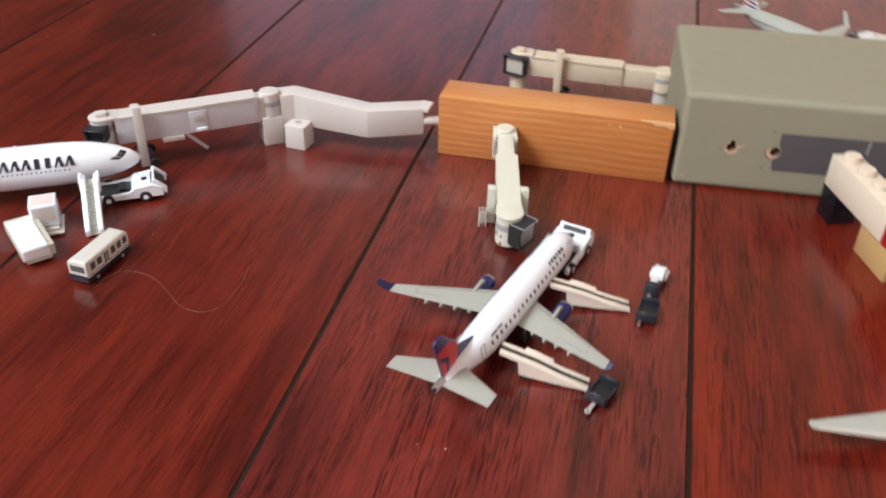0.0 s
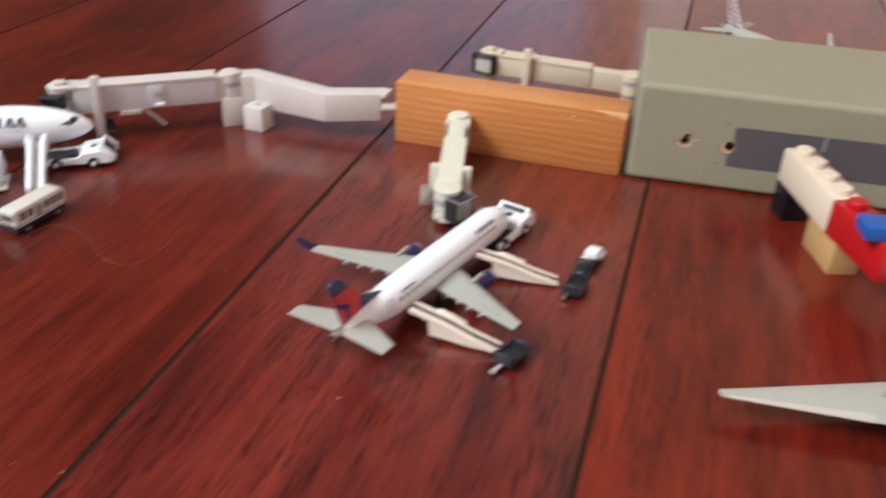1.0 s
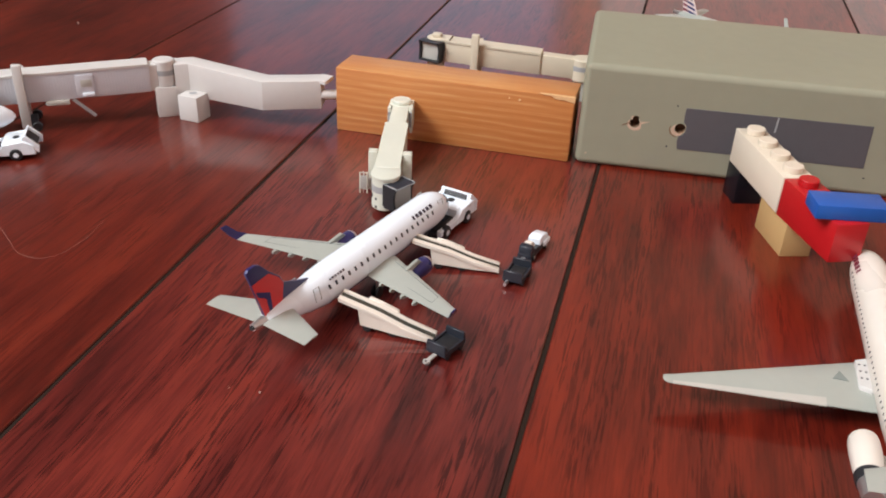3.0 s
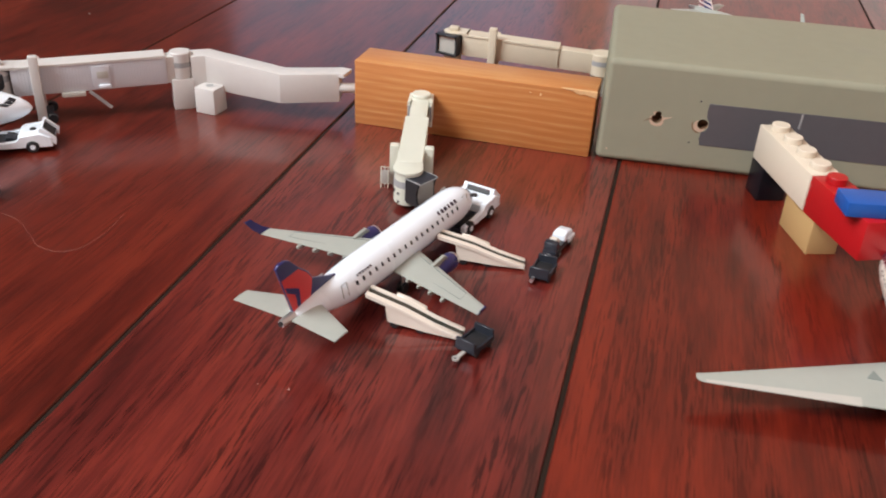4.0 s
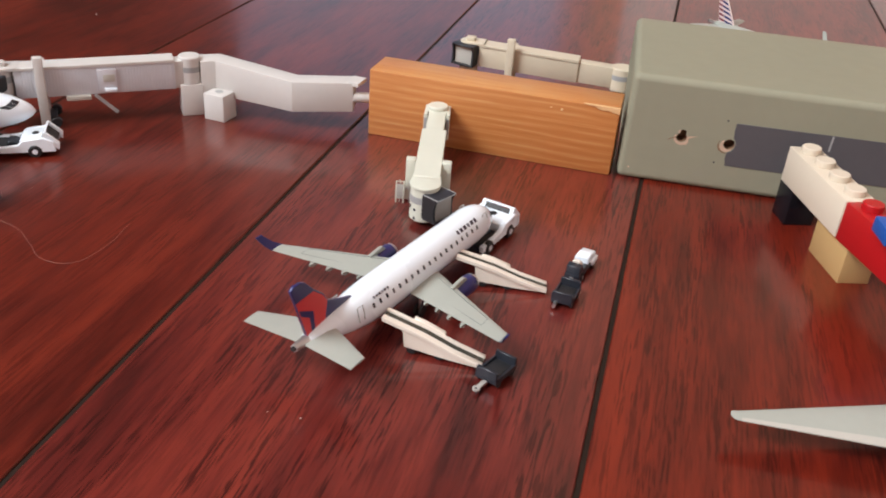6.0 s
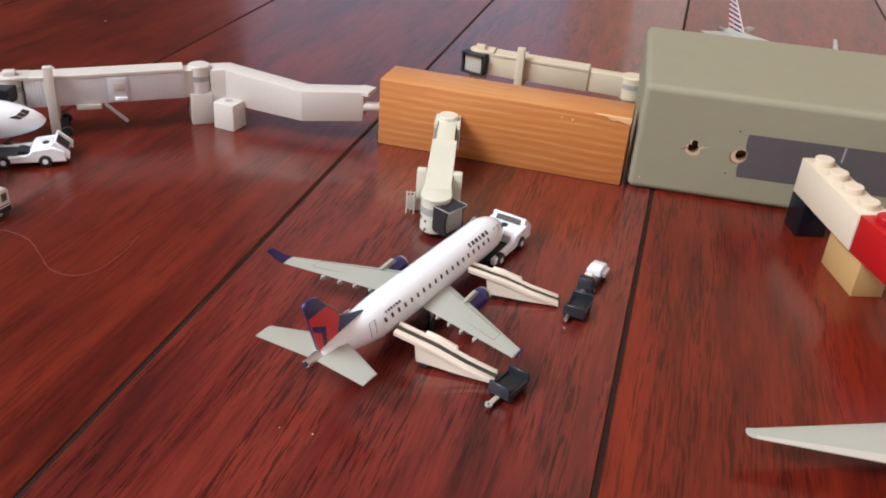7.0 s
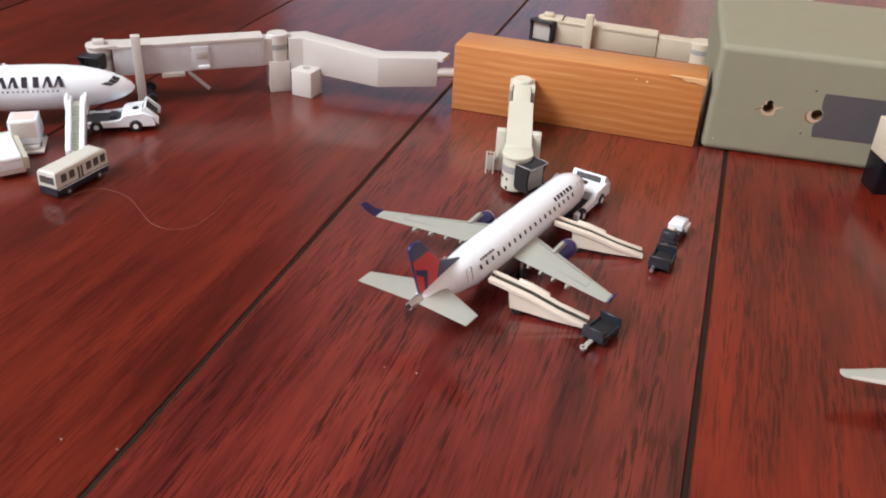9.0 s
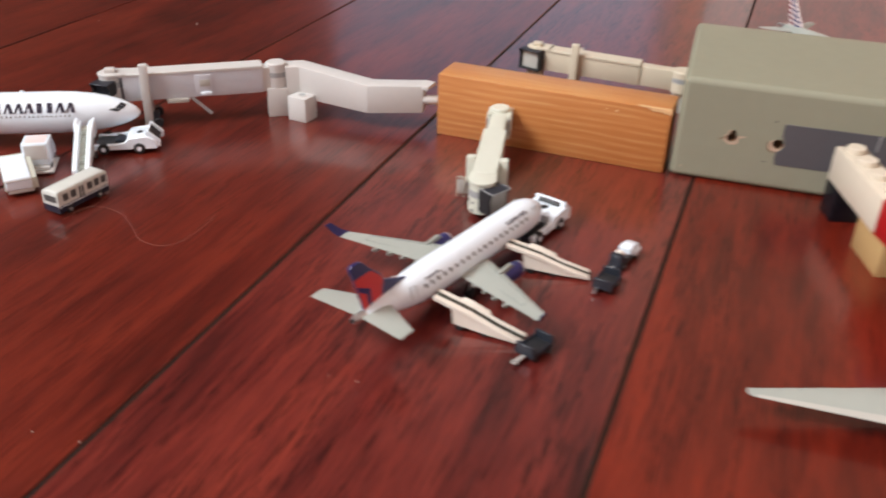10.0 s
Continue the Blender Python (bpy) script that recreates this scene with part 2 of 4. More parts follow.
M_WHITE = mat("white_enamel", (0.84, 0.92, 1.0), 0.26, var=0.01, scale=500, coat=0.4)
M_WINGGREY = mat("pale_grey_enamel", (0.367, 0.383, 0.344), 0.38, var=0.04, scale=500)
M_LINE = mat("panel_line_ink", (0.22, 0.25, 0.23), 0.5)
M_NAVY = mat("navy_enamel", (0.014, 0.017, 0.105), 0.3, var=0.08, coat=0.2)
M_INK = mat("purple_black_ink", (0.018, 0.012, 0.03), 0.4)
M_RED = mat("red_enamel", (0.60, 0.034, 0.038), 0.35, var=0.05)
M_BLACK = mat("black_rubber", (0.016, 0.016, 0.018), 0.55, var=0.15)
M_DARK = mat("charcoal_plastic", (0.018, 0.021, 0.030), 0.42, var=0.15, scale=700)
M_GLASS = mat("dark_window_print", (0.02, 0.022, 0.03), 0.25)
M_METAL = mat("dull_metal", (0.66, 0.66, 0.66), 0.35, metal=0.9)
M_LWHITE = mat("brick_white_plastic", (0.67, 0.582, 0.465), 0.25, var=0.015, bump=0.01)
M_LRED = mat("brick_red_plastic", (0.422, 0.00765, 0.011), 0.36, var=0.02, bump=0.01)
M_LBLUE = mat("brick_blue_plastic", (0.00842, 0.086, 0.361), 0.36, var=0.02, bump=0.01)
M_LTAN = mat("brick_tan_plastic", (0.481, 0.311, 0.136), 0.25, var=0.02, bump=0.01)
M_LBLACK = mat("brick_black_plastic", (0.007, 0.007, 0.010), 0.25, var=0.05, bump=0.01, spec=0.3)
M_BLUSH = mat("pale_blush_print", (0.66, 0.56, 0.53), 0.4)
M_STEP = mat("grey_green_white_plastic", (0.56, 0.57, 0.49), 0.45, var=0.05, scale=600)
M_TOWBAR = mat("pale_grey_plastic", (0.42, 0.40, 0.37), 0.4, var=0.06)
M_BELT = mat("grey_rubber_belt", (0.055, 0.055, 0.045), 0.25, var=0.1)
M_TUNNEL = mat("lilac_grey_plastic", (0.58, 0.58, 0.615), 0.45, var=0.04, scale=500)
M_DOOR = mat("olive_grey_plastic", (0.30, 0.285, 0.25), 0.5, var=0.06, scale=600)
M_MAROON = mat("maroon_print", (0.16, 0.018, 0.035), 0.4)
M_PINK = mat("pale_pink_print", (0.80, 0.64, 0.62), 0.4)
M_WALL = mat("warm_wall_paint", (0.66, 0.46, 0.375), 0.8, var=0.03, scale=40)
# brown and pale rose: unseen walls, picked to darken or brighten floor reflections
M_BROWN = mat("brown_unseen_wall", (0.30, 0.19, 0.145), 0.8, var=0.03, scale=40)
M_PALE = mat("pale_rose_unseen_wall", (0.76, 0.62, 0.57), 0.8, var=0.03, scale=40)
M_TAUPE = mat("taupe_wall_paint", (0.55, 0.355, 0.245), 0.8, var=0.03, scale=40)
M_CEIL = mat("white_ceiling_paint", (0.80, 0.74, 0.67), 0.85, var=0.02, scale=40)
M_TRIM = mat("white_trim_paint", (0.72, 0.684, 0.648), 0.4, var=0.02, scale=60)
M_LOADER = mat("blush_cream_plastic", (0.78, 0.71, 0.62), 0.35, var=0.05, scale=600)
M_FIBRE = mat("pale_fibre", (0.34, 0.19, 0.15), 0.6)
M_DUST = mat("dust_speck", (0.46, 0.36, 0.32), 0.8)

# ---- mesh helpers; their lengths are centimetres ----
CM = 0.01


def cube(x0, x1, y0, y1, z0, z1, bev=0.0, seg=2, bm=None):
    bm = bm or bmesh.new()
    vs = bmesh.ops.create_cube(bm, size=1, matrix=Matrix.LocRotScale(((x0 + x1) / 2, (y0 + y1) / 2, (z0 + z1) / 2), None, (x1 - x0, y1 - y0, z1 - z0)))["verts"]
    if bev:
        bmesh.ops.bevel(bm, geom=list({e for v in vs for e in v.link_edges}), offset=bev, segments=seg, profile=0.5, affect="EDGES")
    return bm


def prism(pts, a, b, axis="y", bev=0.0, bm=None, seg=1):
    """A polygon drawn in the other two axes, drawn out from a to b."""
    bm = bm or bmesh.new()
    put = {"x": lambda p, q, h: (h, p, q), "y": lambda p, q, h: (p, h, q), "z": lambda p, q, h: (p, q, h)}[axis]
    lo, hi = [bm.verts.new(put(p, q, a)) for p, q in pts], [bm.verts.new(put(p, q, b)) for p, q in pts]
    n = len(pts)
    fs = [bm.faces.new(lo), bm.faces.new(hi[::-1])]
    fs += [bm.faces.new((lo[i], hi[i], hi[(i + 1) % n], lo[(i + 1) % n])) for i in range(n)]
    bmesh.ops.recalc_face_normals(bm, faces=fs)
    if bev:
        bmesh.ops.bevel(bm, geom=list({e for f in fs for e in f.edges}), offset=bev, segments=seg, profile=0.5, affect="EDGES")
    return bm


def loft(rings, bm=None, caps=True):
    bm = bm or bmesh.new()
    rv = [[bm.verts.new(p) for p in r] for r in rings]
    n = len(rings[0])
    fs = []
    for a, b in zip(rv, rv[1:]):
        fs += [bm.faces.new((a[i], a[(i + 1) % n], b[(i + 1) % n], b[i])) for i in range(n)]
    if caps:
        fs += [bm.faces.new(rv[0][::-1]), bm.faces.new(rv[-1])]
    bmesh.ops.recalc_face_normals(bm, faces=fs)
    return bm


def rod(p0, p1, r0, r1=None, n=14, bm=None, rim=0.0):
    """A round bar from p0 to p1, with its rims rounded off by rim."""
    p0, p1 = Vector(p0), Vector(p1)
    r1 = r0 if r1 is None else r1
    d = (p1 - p0).normalized()
    u = d.orthogonal().normalized()
    w = d.cross(u)
    stations = [(p0, r0), (p1, r1)]
    if rim:
        stations = [(p0, r0 - rim), (p0 + d * rim, r0), (p1 - d * rim, r1), (p1, r1 - rim)]
    return loft([[c + (u * math.cos(a) + w * math.sin(a)) * r for a in (2 * math.pi * k / n for k in range(n))] for c, r in stations], bm)


def strip(points, width, lift, normal=(0, 0, 1), bm=None):
    """A thin raised line along points."""
    bm = bm or bmesh.new()
    nrm = Vector(normal)
    for p, q in zip(points, points[1:]):
        p, q = Vector(p), Vector(q)
        s = (q - p).cross(nrm).normalized() * width / 2
        base = [p - s, q - s, q + s, p + s]
        top = [bm.verts.new(v + nrm * lift) for v in base]
        low = [bm.verts.new(v - nrm * lift) for v in base]
        bm.faces.new(top)
        for i in range(4):
            bm.faces.new((low[i], low[(i + 1) % 4], top[(i + 1) % 4], top[i]))
    bmesh.ops.recalc_face_normals(bm, faces=bm.faces[:])
    return bm


def mesh_of(bm, material, smooth=True):
    bm.transform(Matrix.Scale(CM, 4))
    me = bpy.data.meshes.new("m")
    for f in bm.faces:
        f.smooth = smooth
    for e in bm.edges:
        if len(e.link_faces) == 2 and e.calc_face_angle(0) > radians(38):
            e.smooth = False
    bm.to_mesh(me)
    bm.free()
    for mm in material if isinstance(material, (list, tuple)) else [material]:
        me.materials.append(mm)
    return me


def part(name, bm, material, parent=None, label="", smooth=True):
    ob = new(name, bm if isinstance(bm, bpy.types.Mesh) else mesh_of(bm, material, smooth))
    if parent:
        ob.parent = parent
    return tagged(ob, label)


def place(ob, x, y, z=0.0, turn=0.0, tip=0.0, lean=0.0):
    ob.matrix_basis = pose(x * CM, y * CM, z * CM, lean, tip, turn)
    return ob


def thing(name, x, y, turn, label, category, group="", z=0.0):
    ob = new(name)
    ob.empty_display_size = 0.005
    place(ob, x, y, z, turn)
    return tagged(ob, label, category, group)


def heading(dx, dy):
    return math.degrees(math.atan2(dy, dx))


def wheels(parent, spots, r, w, hub=None):
    for x, y in spots:
        t = part("wheel", rod((x, y - w / 2, r), (x, y + w / 2, r), r, n=16, rim=r * 0.15), M_BLACK, parent)
        if hub:
            s = 1 if y > 0 else -1
            part("hub", rod((x, y + s * w * 0.45, r), (x, y + s * w * 0.58, r), r * 0.42, n=12), hub, t)


# ---- the room ----
floor = tagged(part("floor", cube(-145, 250, -200, 240, -1.0, -0.045), M_GROOVE), "dark reddish mahogany plank floor with a glossy finish", "floor", kind="structure")
# unseen walls and ceiling added to close the room, with openings for the lamps
# added wall, brown so that the floor reflects less at the left
wall_w = tagged(part("wall_west", cube(-145, -130, -200, 240, 0, 115), M_BROWN), "unseen brown wall, kept dark for the floor's reflections", "wall", kind="structure")
bmw = cube(-145, -130, -200, -185, 115, 235)
cube(-145, -130, -45, 240, 115, 235, bm=bmw)
cube(-145, -130, -200, 240, 235, 250, bm=bmw)
part("wall_upper", bmw, M_BROWN, wall_w)
# added wall, pale so that the floor's reflected veil is brighter
wall_n = tagged(part("wall_north", cube(-145, -138, 240, 255, 0, 250), M_PALE), "unseen pale rose wall, kept bright for the floor's reflections", "wall", kind="structure")
bmw = cube(-24, 250, 240, 255, 0, 250)
cube(-138, -24, 240, 255, 112, 250, bm=bmw)
cube(-138, -24, 240, 255, 0, 12, bm=bmw)
part("wall_panel", bmw, M_PALE, wall_n)
# the opening in this wall is made for the added east fill
wall_e = tagged(part("wall_east", cube(250, 265, -200, 255, 0, 75), M_WALL), "unseen warm beige wall closing the room", "wall", kind="structure")
bmw = cube(250, 265, -200, -175, 75, 215)
cube(250, 265, -15, 255, 75, 215, bm=bmw)
cube(250, 265, -200, 255, 215, 250, bm=bmw)
part("wall_upper", bmw, M_WALL, wall_e)
tagged(part("wall_south", cube(-145, 265, -215, -200, 0, 250), M_WALL), "unseen warm beige wall closing the room", "wall", kind="structure")
tagged(part("ceiling", cube(-145, 265, -215, 255, 250, 265), M_CEIL), "unseen white ceiling closing the room", "ceiling", kind="structure")
# the short wall whose white baseboard meets the planks; unseen above, toned for floor reflections
wall_c = tagged(part("wall_corner", cube(-8, 190, 1.5, 16, 0, 250), M_TAUPE), "taupe wall, unseen above its white baseboard", "wall", kind="structure")
place(wall_c, 13.0, 37.3, 0, 13.5)
bb = tagged(part("baseboard", prism([(0, 0), (0, 8.5), (0.35, 9.6), (1.5, 10.0), (1.5, 0)], -8, 190, "x", 0.06), M_TRIM), "white painted baseboard along the wall", "baseboard", kind="structure")
place(bb, 13.0, 37.3, 0, 13.5)

# ---- painted blocks that stand for the terminal ----
bm = cube(0, 7.33, 0, 1.42, 0, 2.02, 0.05, 2)
for v in bm.verts:
    v.co += Vector(noise.noise_vector(v.co * 0.9)) * 0.02
block = tagged(part("wood_block", bm, M_BLOCK, smooth=True), "varnished honey-coloured wooden block with a chipped corner", "wood block")
place(block, 0, 0, 0, 0)
chip = prism([(6.30, 2.035), (6.45, 2.00), (6.66, 1.99), (6.74, 1.92), (6.88, 1.90), (6.99, 1.925), (7.16, 1.88), (7.345, 1.85), (7.345, 2.035)], -0.012, 0.10, "y", 0.01)
part("chip", chip, M_CHIP, block, "pale raw wood where the edge is chipped")
for x, z, r in ((5.42, 1.77, 0.026), (5.73, 1.75, 0.040)):
    part("dent", rod((x, -0.006, z), (x + 0.01, 0.02, z), r, r * 0.7, n=9), M_CHIP, block)

GL, GD, GH = 24.0, 6.15, 3.08
bm = cube(0, GL, 0, GD, 0, GH, 0.19, 8)
bm_cut = bmesh.new()
HOLES = ((1.58, 1.48), (2.86, 1.43), (9.38, 1.28))
for k, (x, z) in enumerate(HOLES):
    if k == 0:
        # two drillings run into each other
        out = [(x + 0.15 * math.cos(radians(a)), z - 0.03 + 0.13 * math.sin(radians(a))) for a in range(130, 411, 20)]
        out += [(x + 0.02 + 0.095 * math.cos(radians(a)), z + 0.12 + 0.075 * math.sin(radians(a))) for a in range(-40, 221, 20)]
        prism(out, -0.5, 0.42, "y", bm=bm_cut)
    else:
        rod((x, -0.5, z), (x + 0.02, 0.36, z), 0.15, n=18, bm=bm_cut)
bm.transform(Matrix.Scale(100, 4)), bm_cut.transform(Matrix.Scale(100, 4))
g0, gc = new("grey_block", mesh_of(bm, [M_GREY, M_HOLE])), new("cutter", mesh_of(bm_cut, [M_GREY, M_HOLE]))
for f in gc.data.polygons:
    f.material_index = 1
cut = g0.modifiers.new("holes", "BOOLEAN")
cut.operation, cut.object, cut.solver = "DIFFERENCE", gc, "EXACT"
bpy.context.view_layer.update()
done = bpy.data.meshes.new_from_object(g0.evaluated_get(bpy.context.evaluated_depsgraph_get()))
g0.modifiers.clear()
done.transform(Matrix.Scale(CM, 4))
g0.data = done
for f in done.polygons:
    f.use_smooth = max(abs(c) for c in f.normal) < 0.9995
bpy.data.objects.remove(gc)
big = {f.index for f in done.polygons if not f.use_smooth}
of_edge = {}
for f in done.polygons:
    for key in f.edge_keys:
        of_edge.setdefault(key, []).append(f.index)
for e in done.edges:
    both = of_edge.get(e.key, [])
    e.use_edge_sharp = len(both) == 2 and (both[0] in big) != (both[1] in big)
grey = tagged(g0, "grey-green painted wooden block with drilled holes", "wood block")
place(grey, 7.52, 0.06, 0, 4.0)


def crescent(x, z, r, a0, a1, wide, material, lift, rough=0.3):
    """A torn rim of paint and wood round part of a hole."""
    ring, n = bmesh.new(), 14
    for k in range(n):
        u0, u1 = k / n, (k + 1) / n
        g0, g1 = radians(a0 + (a1 - a0) * u0), radians(a0 + (a1 - a0) * u1)
        w0, w1 = [0.012 + wide * math.sin(math.pi * u) * (1 - rough + 2 * rough * abs(noise.noise((x + 6 * u, z, 0.5)))) for u in (u0, u1)]
        p = [(x + math.cos(g) * q, z + math.sin(g) * q) for g, q in ((g0, r), (g0, r + w0), (g1, r + w1), (g1, r))]
        prism(p, -lift, 0.01, "y", bm=ring)
    return part("hole_rim", ring, material, grey, "splintered rim of a drilled hole", smooth=False)


(h1x, h1z), (h2x, h2z), (h3x, h3z) = HOLES
crescent(h1x, h1z - 0.03, 0.152, 150, 395, 0.12, M_RAW, 0.006, 0.6)
crescent(h1x + 0.02, h1z + 0.12, 0.085, 140, 215, 0.05, M_RAW, 0.005)
part("splinter", prism([(h1x - 0.36, h1z - 0.14), (h1x - 0.34, h1z - 0.115), (h1x - 0.12, h1z + 0.0), (h1x - 0.13, h1z - 0.04)], -0.009, 0.005, "y"), M_HOLE, grey, "dark crack")
part("splinter", prism([(h1x + 0.16, h1z - 0.06), (h1x + 0.42, h1z + 0.05), (h1x + 0.20, h1z + 0.03)], -0.005, 0.005, "y"), M_RAW, grey)
crescent(h2x, h2z, 0.152, 140, 300, 0.12, M_RAW, 0.006)
crescent(h2x, h2z, 0.262, 165, 262, 0.035, M_HOLE, 0.007, 0.1)
crescent(h3x, h3z, 0.152, 0, 360, 0.09, M_RAW, 0.006, 0.6)
bm = prism([(2.88, 0.80), (2.84, 1.02), (2.86, 1.20), (2.96, 1.24), (3.03, 1.36), (3.03, 1.52), (2.95, 1.63), (2.93, 1.85), (2.95, 2.06), (7.98, 2.09), (8.02, 0.84)], -0.012, 0.02, "y", 0.004)
patch = part("painted_panel", bm, M_PATCH, grey, "darker grey painted panel")
part("scuff", prism([(5.42, 1.62), (5.44, 2.06), (5.49, 2.06), (5.47, 1.62)], -0.017, -0.010, "y"), M_GREYPL, patch, "pale scuff")
for x, z in ((2.70, 2.10), (2.58, 0.85), (0.30, 0.36), (8.1, 0.55), (10.3, 2.1)):
    part("nick", rod((x, -0.004, z), (x, 0.03, z), 0.028, 0.02, n=7), M_RAW if x < 1 else M_DARK, grey)


# ---- jet bridges ----
def jet_bridge(name, x, y, turn, length, top_a, top_b, label, start=0.24, leg=0.72, h=0.74, pivot_r=0.34, cab_r=0.40, square_foot=False, vestibule=False, column=True, side=-1, hood_turn=0.0, hood_face=None, hood_w=0.36, stair=True, post=0.28, cab_z=0.14, ribs=True, unit=True, roof=True, hood_len=1.0, flush=0.50, rise=0.04, hood_h=0.68, skin=M_CREAM, wall=None, hood_drop=0.0, edges=True):
    """Local x runs from the round pivot to the cab; the roof falls from top_a to top_b."""
    b = thing(name, x, y, turn, label, "jet bridge", "jet bridges")
    slope = (top_b - top_a) / length

    def top(s):
        return top_a + slope * s

    piv = part("rotunda", rod((0, 0, top_a - 0.80), (0, 0, top_a + rise), pivot_r, n=28, rim=0.03), skin, b)
    part("band", rod((0, 0, top_a - 0.42), (0, 0, top_a - 0.26), pivot_r + 0.008, n=28), M_GREYPL, piv, "grey band round the rotunda")
    if vestibule:
        v = part("vestibule", cube(-0.30, 0.30, -0.36, 0.36, top_a - 0.80, top_a - 0.07, 0.02), skin, b)
        for yy in (-0.32, 0.32):
            part("side_wall", cube(0.24, 0.56, yy - 0.045, yy + 0.045, top_a - 0.80, top_a - 0.05, 0.012), skin, v)
            part("side_glass", cube(0.54, 0.575, yy - 0.036, yy + 0.036, top_a - 0.62, top_a - 0.16, 0.005, 1), M_GREYPL, v, "grey side pane")
    if column and square_foot:
        part("column", cube(-0.30, 0.34, -0.34, 0.34, 0, top_a - 0.78, 0.03), skin, b)
    elif column:
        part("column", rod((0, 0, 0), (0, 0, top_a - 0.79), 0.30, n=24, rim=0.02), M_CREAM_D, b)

    def tunnel(nm, s0, s1, w, drop, material):
        pts = [(s0, top(s0) - drop), (s1, top(s1) - drop), (s1, top(s1) - h), (s0, top(s0) - h)]
        return part(nm, prism(pts, -w / 2, w / 2, "y", 0.018, seg=2), material, b)

    tunnel("neck", 0.2, length * (start + 0.1), 0.50, 0.06, skin)
    mid = tunnel("outer_tunnel", length * start, length * 0.93, 0.62, 0.0, wall or skin)
    s = length * (start + 0.02)
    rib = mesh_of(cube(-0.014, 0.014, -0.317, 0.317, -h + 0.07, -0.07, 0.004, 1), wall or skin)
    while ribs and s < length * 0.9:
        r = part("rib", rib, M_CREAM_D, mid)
        r.location = (s * CM, 0, top(s) * CM)
        s += 0.085
    part("roof_edge", prism([(length * start, top(length * start) + 0.02), (length * 0.93, top(length * 0.93) + 0.02), (length * 0.93, top(length * 0.93) - 0.07), (length * start, top(length * start) - 0.07)], -0.335, 0.335, "y", 0.012), skin, mid)
    # lift columns with the wheel bogie
    sc = length * leg
    for sd in (-1, 1):
        hi = top(sc) + (post if sd == side else 0.02)
        part("lift_column", cube(sc - 0.13, sc + 0.13, sd * 0.46 - 0.12, sd * 0.46 + 0.12, 0.06, hi, 0.025), skin, b)
    part("axle_beam", cube(sc - 0.30, sc + 0.05, -0.44, 0.44, 0.10, 0.22, 0.02), M_DARK, b)
    for yy in (-0.52, 0.52):
        part("wheel", rod((sc - 0.28, yy - 0.08, 0.15), (sc - 0.28, yy + 0.08, 0.15), 0.15, n=16, rim=0.02), M_BLACK, b)
    if unit:
        sm, tm = length * 0.455, top(length * 0.455)
        bx = part("service_box", cube(sm - 0.25, sm + 0.25, side * 0.335 - 0.03, side * 0.335 + 0.03, tm - 0.84, tm - 0.14, 0.012), wall or skin, b)
        part("box_ledge", cube(sm - 0.24, sm + 0.10, side * 0.38 - 0.05, side * 0.38 + 0.05, tm - 0.80, tm - 0.70, 0.01), M_WHITE, bx)
        # a darker plate gives the shade of the recess; nothing is hollowed out
        part("recess_shade", cube(sm - 0.20, sm + 0.12, side * 0.352 - 0.02, side * 0.352 + 0.02, tm - 0.52, tm - 0.30, 0.008), M_CREAM_D, bx)
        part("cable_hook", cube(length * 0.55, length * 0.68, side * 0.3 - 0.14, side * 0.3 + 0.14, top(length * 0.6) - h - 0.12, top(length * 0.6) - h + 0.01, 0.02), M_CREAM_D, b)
        part("strut", strip([(length * 0.42, side * 0.34, top(length * 0.5) - h - 0.58), (length * 0.53, side * 0.34, top(length * 0.5) - h)], 0.10, 0.02, (0, side, 0)), M_GREYPL, b)
    # cab and hood
    cx, tz = length, top(length)
    cab = part("cab", rod((cx, 0, cab_z), (cx, 0, tz + 0.03), cab_r, n=28, rim=0.03), skin, b)
    part("band", rod((cx, 0, tz - 0.42), (cx, 0, tz - 0.24), cab_r + 0.007, n=28), M_GREYPL, cab, "grey band round the cab")
    arc = [(cx + (cab_r + 0.03) * math.cos(radians(g)), (cab_r + 0.03) * math.sin(radians(g))) for g in range(-90, 91, 15)]
    plate = prism(arc + [(cx - 0.55, 0.33), (length * 0.90, 0.33), (length * 0.90, -0.33), (cx - 0.55, -0.33)], tz - 0.045, tz + 0.035, "z", 0.02, seg=2)
    part("cab_roof", plate, skin, cab, "roof plate with a rounded front")
    for ca, c0, c1 in ((-38, 0.62, 0.56), (-38, 0.86, 0.78), (-66, 0.60, 0.50), (10, 0.70, 0.40)):
        o = part("cab_window", cube(cab_r - 0.02, cab_r + 0.012, -0.03, 0.03, tz - c0, tz - c1, 0.005, 1), M_DARK, cab)
        o.matrix_basis = pose(cx * CM, 0, 0, 0, 0, ca)
    if roof:
        part("roof_unit", cube(cx - 0.17, cx + 0.15, -0.15, 0.15, tz + 0.02, tz + 0.16, 0.03), skin, cab)
    hd = new("hood")
    hd.empty_display_size = 0.003
    hd.parent = b
    hd.matrix_basis = pose(cx * CM, 0, 0, 0, 0, hood_turn) @ Matrix.Diagonal((hood_len, 1, 1, 1))
    lo, hi = tz - 0.02 - hood_drop - hood_h, tz - 0.02 - hood_drop
    part("canopy", prism([(0.22, hi), (0.56, hi + 0.005), (0.70, hi - 0.01), (0.70, hi - 0.045), (0.22, hi - 0.05)], -hood_w, hood_w, "y", 0.010), M_DARK, hd, "charcoal fabric canopy")
    if edges:
        part("canopy_edge", cube(0.69, 0.712, -hood_w - 0.012, hood_w + 0.012, hi - 0.042, hi - 0.012, 0.006, 1), M_GREYPL, hd, "thin pale edge")
